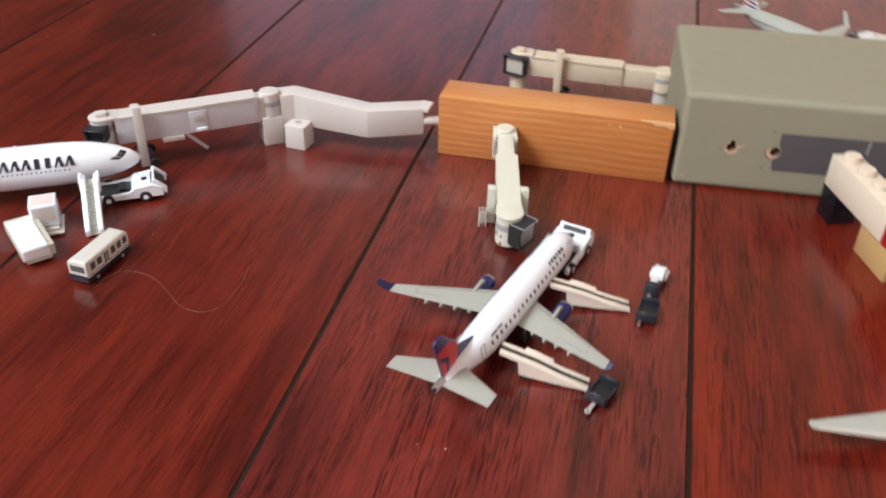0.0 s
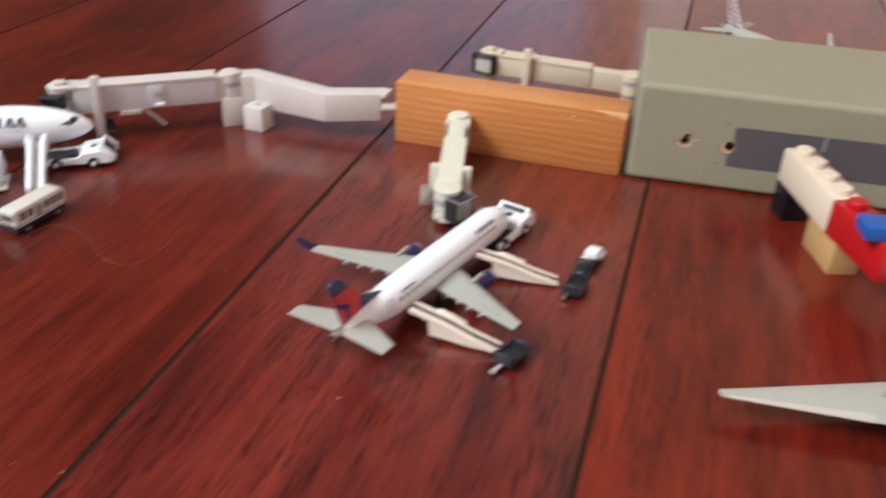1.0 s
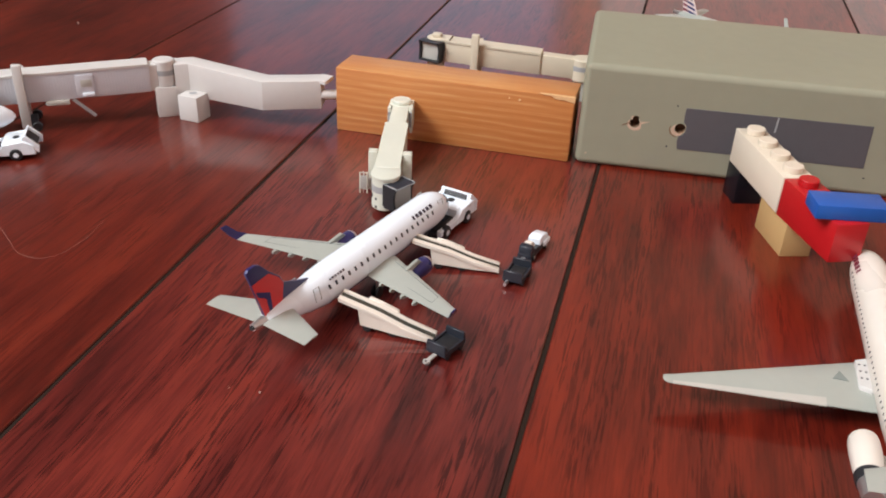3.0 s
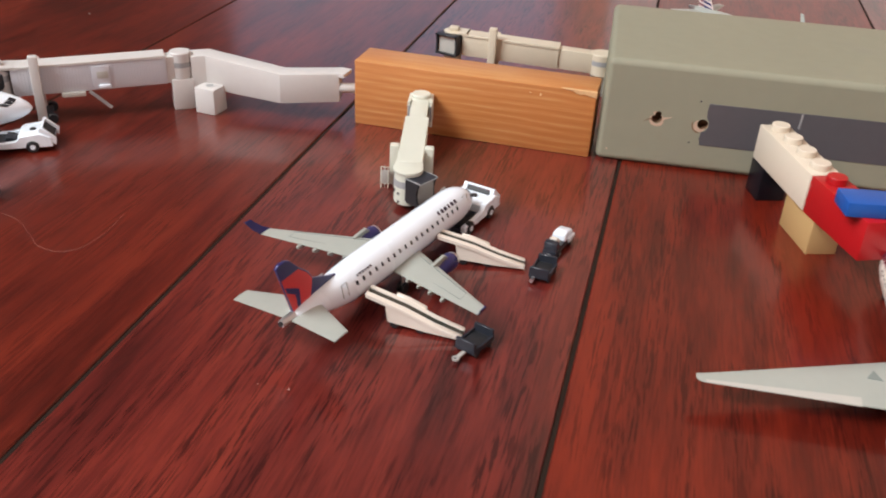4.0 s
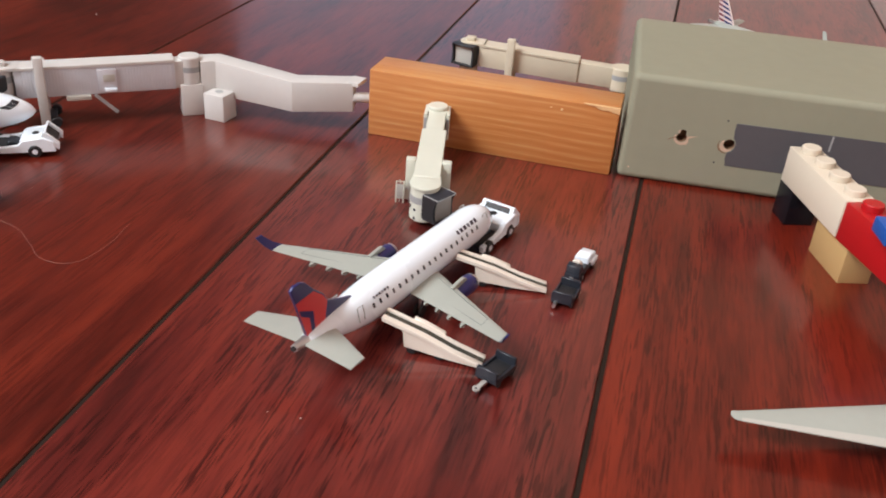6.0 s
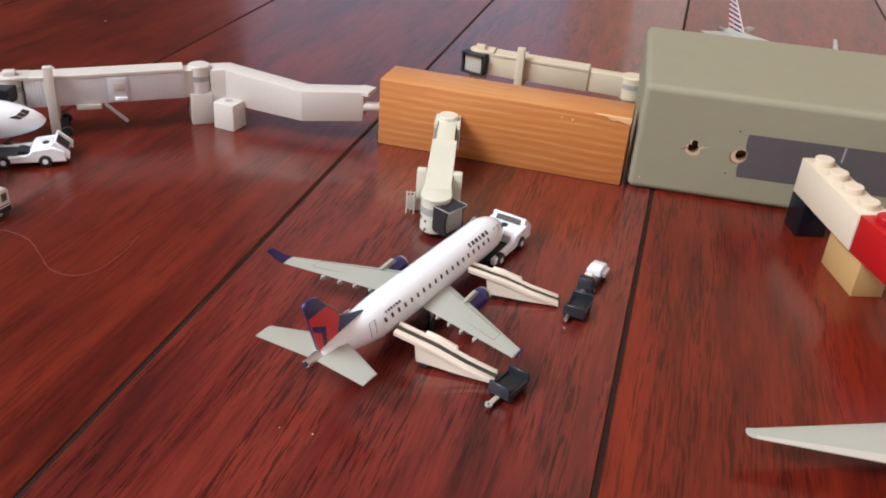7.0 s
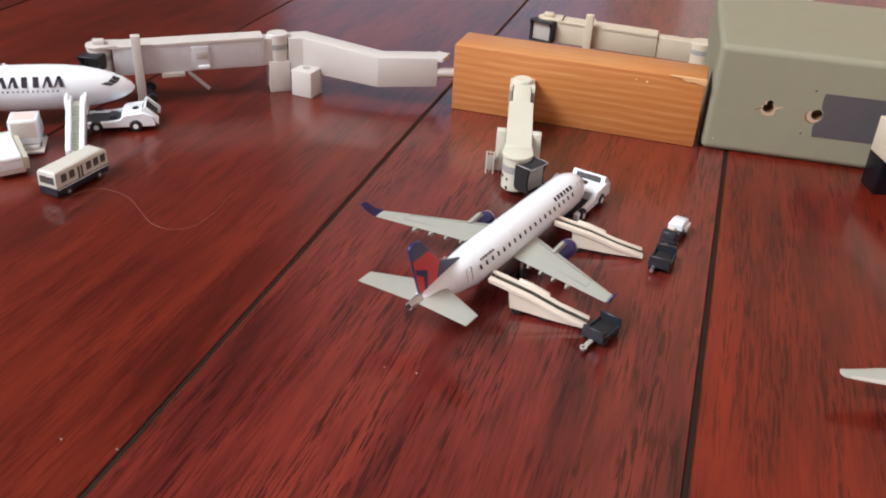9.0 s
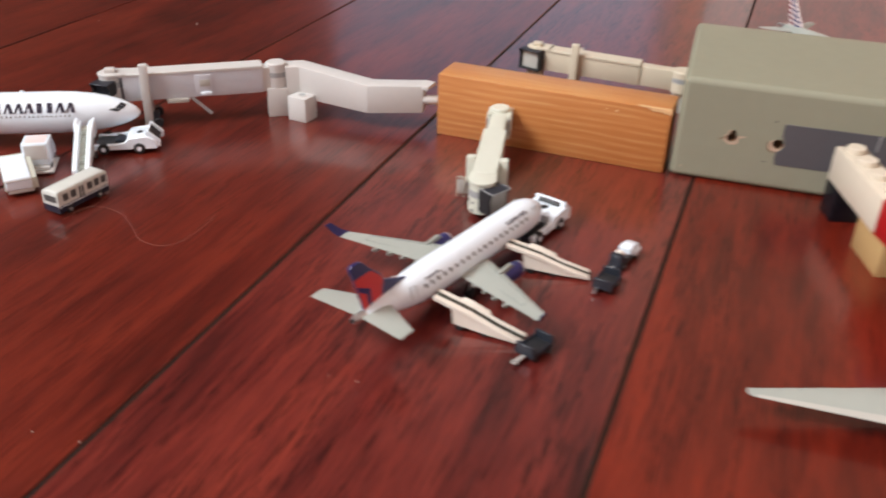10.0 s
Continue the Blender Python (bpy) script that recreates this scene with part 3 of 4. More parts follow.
    for yy in (-hood_w + 0.025, hood_w - 0.025):
        part("bellows", prism([(0.22, hi - 0.015), (0.70, hi - 0.02), (0.63, hi - 0.16), (0.60, (hi + lo) / 2), (0.62, lo + 0.1), (0.66, lo), (0.22, lo)], yy - 0.035, yy + 0.035, "y", 0.008), M_BLACK, hd, "black fabric side with a hollow edge")
        if edges:
            part("side_edge", cube(0.24, 0.70, yy * 1.07 - 0.012, yy * 1.07 + 0.012, hi - 0.012, hi + 0.012, 0.004, 1), M_GREYPL, hd, "thin pale edge")
    # the doorway's colour takes in the shade inside the hood
    part("doorway", cube(0.30, flush, -hood_w + 0.06, hood_w - 0.06, lo, hi - 0.06, 0.01), hood_face or M_CREAM_D, hd, "cab doorway, toned for the shade inside the hood")
    part("bumper", cube(0.25, 0.66, -hood_w, hood_w, lo - 0.05, lo + 0.01, 0.015), M_BLACK, hd)
    if stair:
        st = new("service_stair")
        st.empty_display_size = 0.003
        st.parent = b
        st.matrix_basis = pose((sc + 0.04) * CM, side * 0.585 * CM, 0) @ Matrix.Diagonal((0.8, 0.8, 0.8, 1))
        for k in range(6):
            part("step", cube(-0.2 + k * 0.07, -0.13 + k * 0.07, -0.14, 0.14, 0.10 + k * 0.085, 0.125 + k * 0.085), M_METAL, st)
        for yy in (0.02, 0.26):
            part("lattice_post", rod((0.23, side * yy, 0.0), (0.23, side * yy, 0.78), 0.022, n=8), skin, st)
        for k in range(5):
            part("lattice_bar", rod((0.23, side * 0.02, 0.16 + 0.15 * k), (0.23, side * 0.26, 0.16 + 0.15 * k), 0.016, n=6), skin, st)
        part("lattice_panel", cube(0.215, 0.245, min(side * 0.03, side * 0.25), max(side * 0.03, side * 0.25), 0.16, 0.66, 0.01), M_TOWBAR, st)
        for yy in (-0.15, 0.15):
            part("rail", strip([(-0.2, yy, 0.28), (0.2, yy, 0.76)], 0.03, 0.015), M_METAL, st)
            part("rail", strip([(-0.2, yy, 0.10), (0.2, yy, 0.56)], 0.03, 0.015), M_METAL, st)
            for k in (-0.19, 0.0, 0.19):
                part("stanchion", rod((k, yy, 0.0), (k, yy, 0.62 + k), 0.014, n=6), M_METAL, st)
    return b


gate = jet_bridge("gate_bridge", 2.25, -0.40, heading(0.93, -4.3), 4.48, 1.40, 1.05, "cream plastic toy jet bridge with a charcoal hood at the plane", start=0.34, vestibule=True, column=False, side=-1, hood_turn=52, pivot_r=0.29, cab_r=0.36, post=0.05, unit=False, ribs=False, roof=False, hood_w=0.34, hood_drop=0.08, hood_h=0.62, flush=0.63, hood_face=M_DOOR, skin=M_MINT, leg=0.74)
west = jet_bridge("long_bridge", -5.5, -0.65, heading(-4.4, -3.2), 5.2, 1.76, 1.69, "long cream plastic toy jet bridge with ribbed tunnel", h=0.88, cab_r=0.34, hood_w=0.31, square_foot=True, pivot_r=0.33, start=0.09, leg=0.80, post=0.36, side=1, hood_turn=62, hood_h=0.38, hood_drop=0.13, hood_face=M_DARK, wall=M_TUNNEL, stair=False, edges=False)
far_bridge = jet_bridge("far_bridge", 6.95, 5.65, heading(-4.9, -0.25), 5.22, 1.52, 1.68, "cream plastic toy jet bridge with a square black hood", start=0.28, side=1, hood_turn=70, hood_w=0.41, cab_r=0.31, pivot_r=0.40, unit=False, post=0.42, stair=False, ribs=False, hood_len=0.8, flush=0.50, rise=-0.03, edges=False, skin=M_IVORY)
hid = jet_bridge("hidden_bridge", 18.6, 11.5, heading(-3.8, 0.3), 3.9, 1.40, 1.42, "cream plastic toy jet bridge behind the grey block", side=1, hood_turn=-40, stair=False, ribs=False)


# the angled fixed walkway of the long bridge, with its square foot and its pin
def along(pts, w, bm=None):
    """A box-section walkway along points (x, y, bottom, top), mitred at the bends."""
    rings = []
    for i, (px, py, z0, z1) in enumerate(pts):
        p = Vector((px, py))
        d0 = (p - Vector(pts[i - 1][:2])).normalized() if i else None
        d1 = (Vector(pts[i + 1][:2]) - p).normalized() if i + 1 < len(pts) else None
        d = ((d0 or d1) + (d1 or d0)).normalized()
        s = Vector((-d.y, d.x)) * w / 2 / max(0.3, d.dot(d1 or d0))
        rings.append([(p.x + s.x, p.y + s.y, z0), (p.x - s.x, p.y - s.y, z0), (p.x - s.x, p.y - s.y, z1), (p.x + s.x, p.y + s.y, z1)])
    return loft(rings, bm)


walkway = tagged(new("fixed_walkway"), "white plastic angled walkway of the toy jet bridge", "walkway")
bm = along([(-5.3, -0.45, 0.62, 1.68), (-4.85, -0.12, 0.62, 1.68), (-2.25, -0.25, 0.53, 1.46), (-0.42, 0.36, 0.60, 1.50)], 0.70)
for v in bm.verts:
    if v.co.x > -1.2:
        v.co.x += -0.12 if v.co.y > 0.36 else -0.20
bmesh.ops.bevel(bm, geom=bm.edges[:], offset=0.02, segments=2, profile=0.5, affect="EDGES")
part("passage", bm, M_CREAM, walkway)
part("flange", prism([(-0.72, 0.05), (-0.34, -0.02), (-0.30, 0.60), (-0.72, 0.66)], 1.40, 1.52, "z", 0.01), M_CREAM, walkway)
bm = cube(-0.35, 0.35, -0.34, 0.34, 0.0, 0.82, 0.03)
foot = part("foot", bm, M_CREAM, walkway, "square white foot with a socket")
place(foot, -4.52, -0.72, 0, -6)
part("socket", rod((0, 0, 0.80), (0, 0, 0.835), 0.17, n=20), M_CREAM, foot)
# grey disc laid on top for the darkness of the socket hole
part("socket_hole_shade", rod((0, 0, 0.82), (0, 0, 0.839), 0.12, n=20), M_GREYPL, foot)
part("pin", rod((-0.55, 0.16, 1.02), (0.02, 0.36, 1.02), 0.155, n=16, rim=0.02), M_CREAM, walkway)


# ---- aircraft ----
GLAZE_SIDE = (((0.58, 68), (0.65, 45), (0.95, 51), (0.86, 70)), ((0.66, 43.5), (0.80, 30), (1.10, 36), (0.97, 49.5)), ((0.81, 28.8), (0.98, 20), (1.42, 25), (1.12, 35)))


def airliner(name, x, y, turn, label, L, R, zc, wing, tail, fin, engines, paint_body, belly=None, windows=None, letters=None, group="", gear=None, droop=1.0, blunt=1.0, glaze=None, upsweep=1.0, tip=0.0):
    """Local x forward with the nose tip at 0, y to the plane's left, z up."""
    a = thing(name, x, y, turn, label, "model airliner", group)
    prof = [(0, 0.03, -0.26), (0.006, 0.17, -0.25), (0.02, 0.36, -0.21), (0.04, 0.55, -0.15), (0.065, 0.72, -0.09), (0.095, 0.87, -0.04), (0.13, 0.96, -0.01), (0.17, 1, 0), (0.42, 1, 0), (0.66, 1, 0), (0.73, 0.94, 0.05), (0.80, 0.79, 0.16), (0.87, 0.58, 0.31), (0.92, 0.40, 0.43), (0.945, 0.31, 0.48), (0.952, 0.26, 0.49)]
    prof = [(f, r ** blunt if f < 0.15 else r, o * droop if f < 0.15 else o * upsweep) for f, r, o in prof]
    prof = [(tip + f * (0.13 - tip) / 0.13 if f < 0.13 else f, r, o) for f, r, o in prof]
    n = 28
    rings = [[(-f * L, R * r * math.cos(t), zc + R * (o + 1.06 * r * math.sin(t))) for t in (2 * math.pi * k / n for k in range(n))] for f, r, o in prof]
    bm = loft(rings)
    for f in bm.faces:
        c = f.calc_center_median()
        f.material_index = 1 if belly and c.z < zc - 0.48 * R and -0.86 * L < c.x < -0.04 * L else 0
    body = part("fuselage", bm, [paint_body, belly or paint_body], a)
    part("tail_cone", rod((-0.948 * L, 0, zc + 0.49 * R * upsweep), (-1.0 * L, 0, zc + 0.51 * R * upsweep), 0.25 * R, 0.17 * R, n=16), M_METAL, a, "bare metal tail cone")
    part("exhaust", rod((-0.999 * L, 0, zc + 0.51 * R * upsweep), (-1.006 * L, 0, zc + 0.51 * R * upsweep), 0.13 * R, 0.11 * R, n=12), M_BLACK, a)

    def panel(nm, sx, le0, c0, le1, c1, span0, span1, z0, z1, th, material):
        rings = []
        for le, c, yy, zz in ((le0, c0, span0, z0), (le1, c1, span1, z1)):
            q = [(0, 0), (0.06, 0.55), (0.3, 1), (0.6, 0.75), (1, 0.12), (1, -0.12), (0.6, -0.4), (0.3, -0.6), (0.06, -0.35)]
            rings.append([(le - c * u, sx * yy, zz + th * c * w / 2) for u, w in q])
        return part(nm, loft(rings), material, a)

    w = wing
    for sx in (1, -1):
        if w.get("round"):
            c, r0 = w["tipc"], []
            for g, k in ((0.0, 1.0), (0.05, 0.93), (0.09, 0.72), (0.115, 0.40)):
                r0.append([(w["tip"] - c * (0.5 - 0.15 * (1 - k)) + k * c * u / 2, sx * (w["half"] + g), w["z1"] + 0.02 * k * h) for u, h in ((1, 0), (0.5, 0.9), (-0.5, 0.6), (-1, 0.1), (-0.5, -0.4), (0.5, -0.6))])
            part("wing_tip", loft(r0), M_WINGGREY, a, "rounded wing tip")
        p = panel("wing", sx, w["root"], w["chord"], w["tip"], w["tipc"], 0.0, w["half"], w["z0"], w["z1"], 0.12, M_WINGGREY)

        def on_wing(u, v, lift=0.0):
            c = w["chord"] + (w["tipc"] - w["chord"]) * u
            return (w["root"] + (w["tip"] - w["root"]) * u - c * v, sx * w["half"] * u, w["z0"] + (w["z1"] - w["z0"]) * u + 0.06 * c * max(0.2, 1 - 1.8 * abs(v - 0.32)) + lift)

        lines = [[on_wing(u, 0.18, 0.004) for u in (0.22, 0.5, 0.8)], [on_wing(0.8, 0.18, 0.004), on_wing(0.8, 0.68, 0.006)], [on_wing(u, 0.68, 0.006) for u in (0.2, 0.5, 0.8)]]
        for l in lines if w.get("lines", True) else []:
            part("panel_line", strip(l, 0.016, 0.006), M_LINE, p)
        for u in w.get("fairings", ()):
            q = on_wing(u, 0.86)
            part("flap_fairing", loft([[(q[0] + d, q[1] + yy * g, q[2] - 0.03 + zz * g) for yy, zz in ((-0.042, 0.01), (0.042, 0.01), (0.026, -0.09), (-0.026, -0.09))] for d, g in ((0.22, 0.3), (0.08, 1.0), (-0.10, 1.0), (-0.19, 0.45))]), M_WINGGREY, p)
        if "let" in w:
            dy, dz, col = w["let"]
            r0 = [(w["tip"], w["half"], w["z1"]), (w["tip"] - w["tipc"], w["half"], w["z1"])]
            t = 0.03
            rings = [[(r0[0][0], sx * r0[0][1], r0[0][2] + t / 2), (r0[1][0], sx * r0[1][1], r0[1][2] + t / 2), (r0[1][0], sx * r0[1][1], r0[1][2] - t / 2), (r0[0][0], sx * r0[0][1], r0[0][2] - t / 2)]]
            for g in (0.45, 1.0):
                xs, cc = w["tip"] - 0.42 * g, w["tipc"] * (1 - 0.45 * g)
                yy, zz = w["half"] + dy * g ** 0.8, w["z1"] + dz * g ** 1.35
                rings.append([(xs, sx * (yy - t / 2), zz), (xs - cc, sx * (yy - t / 2), zz), (xs - cc, sx * (yy + t / 2), zz), (xs, sx * (yy + t / 2), zz)])
            part("winglet", loft(rings), col, p, "dark winglet" if col is M_NAVY else "")
        if w.get("fillet"):
            q0, q1 = on_wing(0.10, 0.06), on_wing(0.2, 0.6)
            fl = part("root_panel", prism([(q0[0] + 0.02, sx * 0.36), (q1[0] - 0.08, sx * 0.36), (q1[0], sx * 0.60), (q0[0] - 0.12, sx * 0.60)], w["z0"] + 0.02, w["z0"] + 0.155, "z", 0.01), M_CREAM, p, "cream root panel with dark rivets")
            for k in range(3):
                for m in range(2):
                    xx, yy = q0[0] - 0.26 - 0.22 * k, sx * (0.44 + 0.10 * m)
                    part("rivet", rod((xx, yy, w["z0"] + 0.15), (xx, yy, w["z0"] + 0.162), 0.022, n=8), M_DARK, fl)
            c = on_wing(0.225, 0.35, 0.004)
            part("wing_mark", prism([(c[0] + 0.13, c[1]), (c[0] - 0.15, c[1] + 0.14), (c[0] - 0.15, c[1] - 0.14)], c[2] - 0.015, c[2] + 0.006, "z"), M_LINE, p, "grey triangular print")
        panel("tailplane", sx, tail["root"], tail["chord"], tail["tip"], tail["tipc"], 0.0, tail["half"], tail["z0"], tail["z1"], 0.10, tail.get("mat", M_WINGGREY))
    fin(a)
    for (ex, ey, ez, er, el, col, lip) in engines:
        for sx in (1, -1):
            e = part("engine", loft([[(ex - f * el, sx * ey + er * r * math.cos(t), ez + er * r * math.sin(t)) for t in (2 * math.pi * k / 20 for k in range(20))] for f, r in ((0, 0.80), (0.02, 0.90), (0.08, 0.98), (0.3, 1.0), (0.65, 0.92), (0.9, 0.72), (1, 0.62))]), col, a)
            part("intake", rod((ex + 0.004, sx * ey, ez), (ex - 0.06, sx * ey, ez), er * 0.76, n=18), M_DARK, e)
            part("intake_lip", rod((ex + 0.012, sx * ey, ez), (ex - 0.05, sx * ey, ez), er * 0.90, er * 0.96, n=20), lip, e)
            part("exhaust", rod((ex - el, sx * ey, ez), (ex - el * 1.16, sx * ey, ez), er * 0.46, er * 0.22, n=14), M_METAL, e)
            py = sx * ey
            if ez < zc:
                part("pylon", prism([(ex - 0.25 * el, ez + er * 0.7), (ex - 0.5 * el, ez + er * 1.5), (ex - 1.1 * el, ez + er * 1.3), (ex - el, ez + er * 0.5)], py - 0.04, py + 0.04, "y", 0.01), M_WINGGREY, e)
            else:
                part("pylon", prism([(ex - 0.25 * el, sx * R * 0.7), (ex - 0.3 * el, py), (ex - 0.8 * el, py), (ex - 0.85 * el, sx * R * 0.6)], ez - 0.04, ez + 0.04, "z", 0.01), M_WINGGREY, e)
    # landing gear
    for gx, gy, gr in gear:
        for sx in ((1, -1) if gy else (1,)):
            g = part("landing_gear", rod((gx, sx * gy, gr), (gx, sx * gy, zc - R * 0.6), 0.035, n=8), M_METAL, a)
            for o in (-0.06, 0.06):
                part("tyre", rod((gx, sx * gy + o - 0.035, gr), (gx, sx * gy + o + 0.035, gr), gr, n=14, rim=0.012), M_BLACK, g)
    # printed cabin windows
    if windows:
        x0, x1, cnt, hz, ww, hh = windows
        me = mesh_of(cube(-ww / 2, ww / 2, -0.008, 0.008, -hh / 2, hh / 2, 0.004, 1), M_GLASS)
        for sx in (1, -1):
            for k in range(cnt):
                o = part("window", me, M_GLASS, body)
                yy = math.sqrt(R * R - (hz / 1.06) ** 2) * 0.997
                o.matrix_basis = Matrix.Translation(((x0 + (x1 - x0) * k / (cnt - 1)) * CM, sx * yy * CM, (zc + hz) * CM)) @ Euler((sx * math.asin(hz / R), 0, 0)).to_matrix().to_4x4()
    # cockpit glazing, in four panes a side, laid on the nose
    def skin(f, ang, lift=0.004):
        for (f0, r0, o0), (f1, r1, o1) in zip(prof, prof[1:]):
            if f0 <= f <= f1:
                k = (f - f0) / (f1 - f0)
                r, o = r0 + (r1 - r0) * k, o0 + (o1 - o0) * k
                return Vector((-f * L, (R * r + lift) * math.cos(ang), zc + R * o + (1.06 * R * r + lift) * math.sin(ang)))

    k = R / L
    panes = glaze or (((0.52, 87), (0.63, 61), (1.00, 65), (0.90, 87)), ((0.65, 58), (0.83, 38), (1.14, 45), (1.03, 62)), ((0.86, 35), (1.15, 22), (1.48, 28), (1.22, 42)))
    for sy in (1, -1):
        for pane in panes:
            b2, grid = bmesh.new(), []
            for i in range(4):
                row = []
                for j in range(5):
                    u, w = j / 4, i / 3
                    f, g = [(pane[0][m] * (1 - u) + pane[1][m] * u) * (1 - w) + (pane[3][m] * (1 - u) + pane[2][m] * u) * w for m in (0, 1)]
                    v = skin(f * k, radians(g), 0.008)
                    row.append(b2.verts.new((v.x, sy * v.y, v.z)))
                grid.append(row)
            for i in range(3):
                for j in range(4):
                    b2.faces.new((grid[i][j], grid[i][j + 1], grid[i + 1][j + 1], grid[i + 1][j]))
            bmesh.ops.recalc_face_normals(b2, faces=b2.faces[:])
            bmesh.ops.solidify(b2, geom=b2.faces[:], thickness=0.006)
            part("cockpit_window", b2, M_GLASS, body)
    # printed titles as plain bars
    for (x0, x1, hz, hh, bars, col) in letters or ():
        step = (x1 - x0) / bars
        ang = math.asin(hz / (R * 1.06))
        big = hh > 0.2
        for sx in (1, -1):
            for k in range(bars):
                xm = x0 + step * (k + 0.5)
                wd, w2 = abs(step) * (0.60 + 0.15 * math.sin(2.3 * k)), abs(step)
                if not big:
                    shape = [cube(-wd / 2, wd / 2, -0.006, 0.006, -hh / 2, hh / 2, 0.003, 1)]
                elif k % 5 in (2, 3):
                    shape = [cube(-0.075, 0.075, -0.006, 0.006, -hh / 2, hh / 2, 0.003, 1)]
                else:
                    shape = [prism([(-0.46 * w2, -hh / 2), (-0.28 * w2, -hh / 2), (0.14 * w2, hh / 2), (-0.10 * w2, hh / 2)], -0.006, 0.006, "y"), prism([(0.49 * w2, -hh / 2), (0.12 * w2, -hh / 2), (-0.10 * w2, hh / 2), (0.20 * w2, hh / 2)], -0.006, 0.006, "y")]
                for g in shape:
                    o = part("title_bar", g, col, body)
                    o.matrix_basis = Matrix.Translation((xm * CM, sx * R * math.cos(ang) * CM, (zc + hz) * CM)) @ Euler((sx * ang, 0, 0)).to_matrix().to_4x4()
    return a


def slab_fin(a, pts, th, material, name="fin", label=""):
    return part(name, prism(pts, -th / 2, th / 2, "y", 0.012), material, a, label)


def fin_regional(a):
    f = slab_fin(a, [(-5.46, 1.10), (-6.01, 1.28), (-6.45, 1.47), (-6.56, 1.67), (-6.84, 1.90), (-7.09, 2.16), (-7.22, 2.22), (-7.40, 2.22), (-7.48, 2.15), (-7.36, 1.85), (-7.00, 0.88)], 0.07, M_NAVY, label="navy and red tail fin")
    for y0, y1, y2 in ((0.033, 0.038, 0.042), (-0.033, -0.038, -0.042)):
        red = part("fin_print", prism([(-7.35, 1.84), (-6.87, 1.88), (-6.60, 1.66), (-6.47, 1.48), (-6.55, 0.90), (-7.01, 0.90)], y0, y1, "y"), M_RED, f, "red printed field")
        part("chevron", prism([(-7.27, 1.66), (-6.87, 1.46), (-6.81, 0.95), (-6.90, 0.95), (-6.98, 1.37), (-7.22, 1.52)], y1, y2, "y"), M_NAVY, red, "navy printed chevron")


REG = dict(L=7.38, R=0.425, zc=0.765, upsweep=0.66, tip=0.016)
regional = airliner("regional_jet", 4.90, -4.84, heading(0.272, 0.962), "white regional jet model with navy belly and red-navy fin", **REG,
    wing=dict(root=-2.85, chord=1.20, tip=-4.42, tipc=0.34, half=2.78, z0=0.56, z1=0.74, fairings=(0.30, 0.42, 0.54, 0.67), let=(0.22, 0.34, M_NAVY)),
    tail=dict(root=-6.32, chord=0.86, tip=-6.92, tipc=0.42, half=1.22, z0=0.90, z1=0.97),
    fin=fin_regional, engines=[(-2.75, 1.05, 0.44, 0.205, 0.80, M_NAVY, M_METAL)], paint_body=M_WHITE, belly=M_NAVY,
    windows=(-1.42, -5.45, 19, 0.20, 0.058, 0.094), letters=[(-1.30, -2.20, 0.335, 0.10, 6, M_INK), (-4.85, -5.40, 0.31, 0.05, 6, M_INK)], group="model airliners",
    gear=[(-0.95, 0, 0.11), (-3.95, 0.52, 0.13)])
for sx in (-1, 1):
    y0 = sx * 0.372
    flag = part("flag_print", cube(-0.05, 0.05, -0.006, 0.006, -0.022, 0.022, 0.003, 1), M_RED, regional, "tiny red flag print")
    flag.matrix_basis = Matrix.Translation((-4.71 * CM, sx * 0.425 * 0.687 * CM, (0.765 + 0.31) * CM)) @ Euler((sx * 0.759, 0, 0)).to_matrix().to_4x4()
    for d0, w, h in ((-0.86, 0.20, 0.30), (-5.72, 0.17, 0.28)):
        fr = strip([(d0, y0, 0.805), (d0, y0 * 0.80, 0.805 + h), (d0 - w, y0 * 0.80, 0.805 + h), (d0 - w, y0, 0.805)], 0.006, 0.010, (0, sx, 0.5))
        part("door_outline", fr, M_GREYPL, regional, "thin grey door outline")


def fin_tee(a):
    slab_fin(a, [(-7.5, 1.15), (-9.0, 2.2), (-9.8, 2.2), (-9.6, 1.0)], 0.08, M_NAVY, label="navy tail fin")


mainline = airliner("rear_engine_jet", 14.84, -4.45, heading(0.02, 1.0), "white twin-jet model with pale grey wings and rear engines", L=9.9, R=0.425, zc=0.86,
    wing=dict(root=-4.12, chord=1.75, tip=-5.98, tipc=0.27, half=4.02, z0=0.52, z1=0.52, fillet=True, lines=False, round=True),
    tail=dict(root=-8.9, chord=0.9, tip=-9.6, tipc=0.45, half=1.4, z0=2.16, z1=2.18),
    fin=fin_tee, engines=[(-7.42, 0.86, 1.0, 0.26, 1.15, M_IVORYPAINT, M_IVORYPAINT)], paint_body=M_IVORYPAINT,
    windows=(-1.5, -7.2, 34, 0.10, 0.03, 0.045), letters=[(-0.75, -1.75, 0.26, 0.13, 6, M_MAROON)], group="model airliners",
    gear=[(-1.0, 0, 0.12), (-4.9, 0.6, 0.14)])
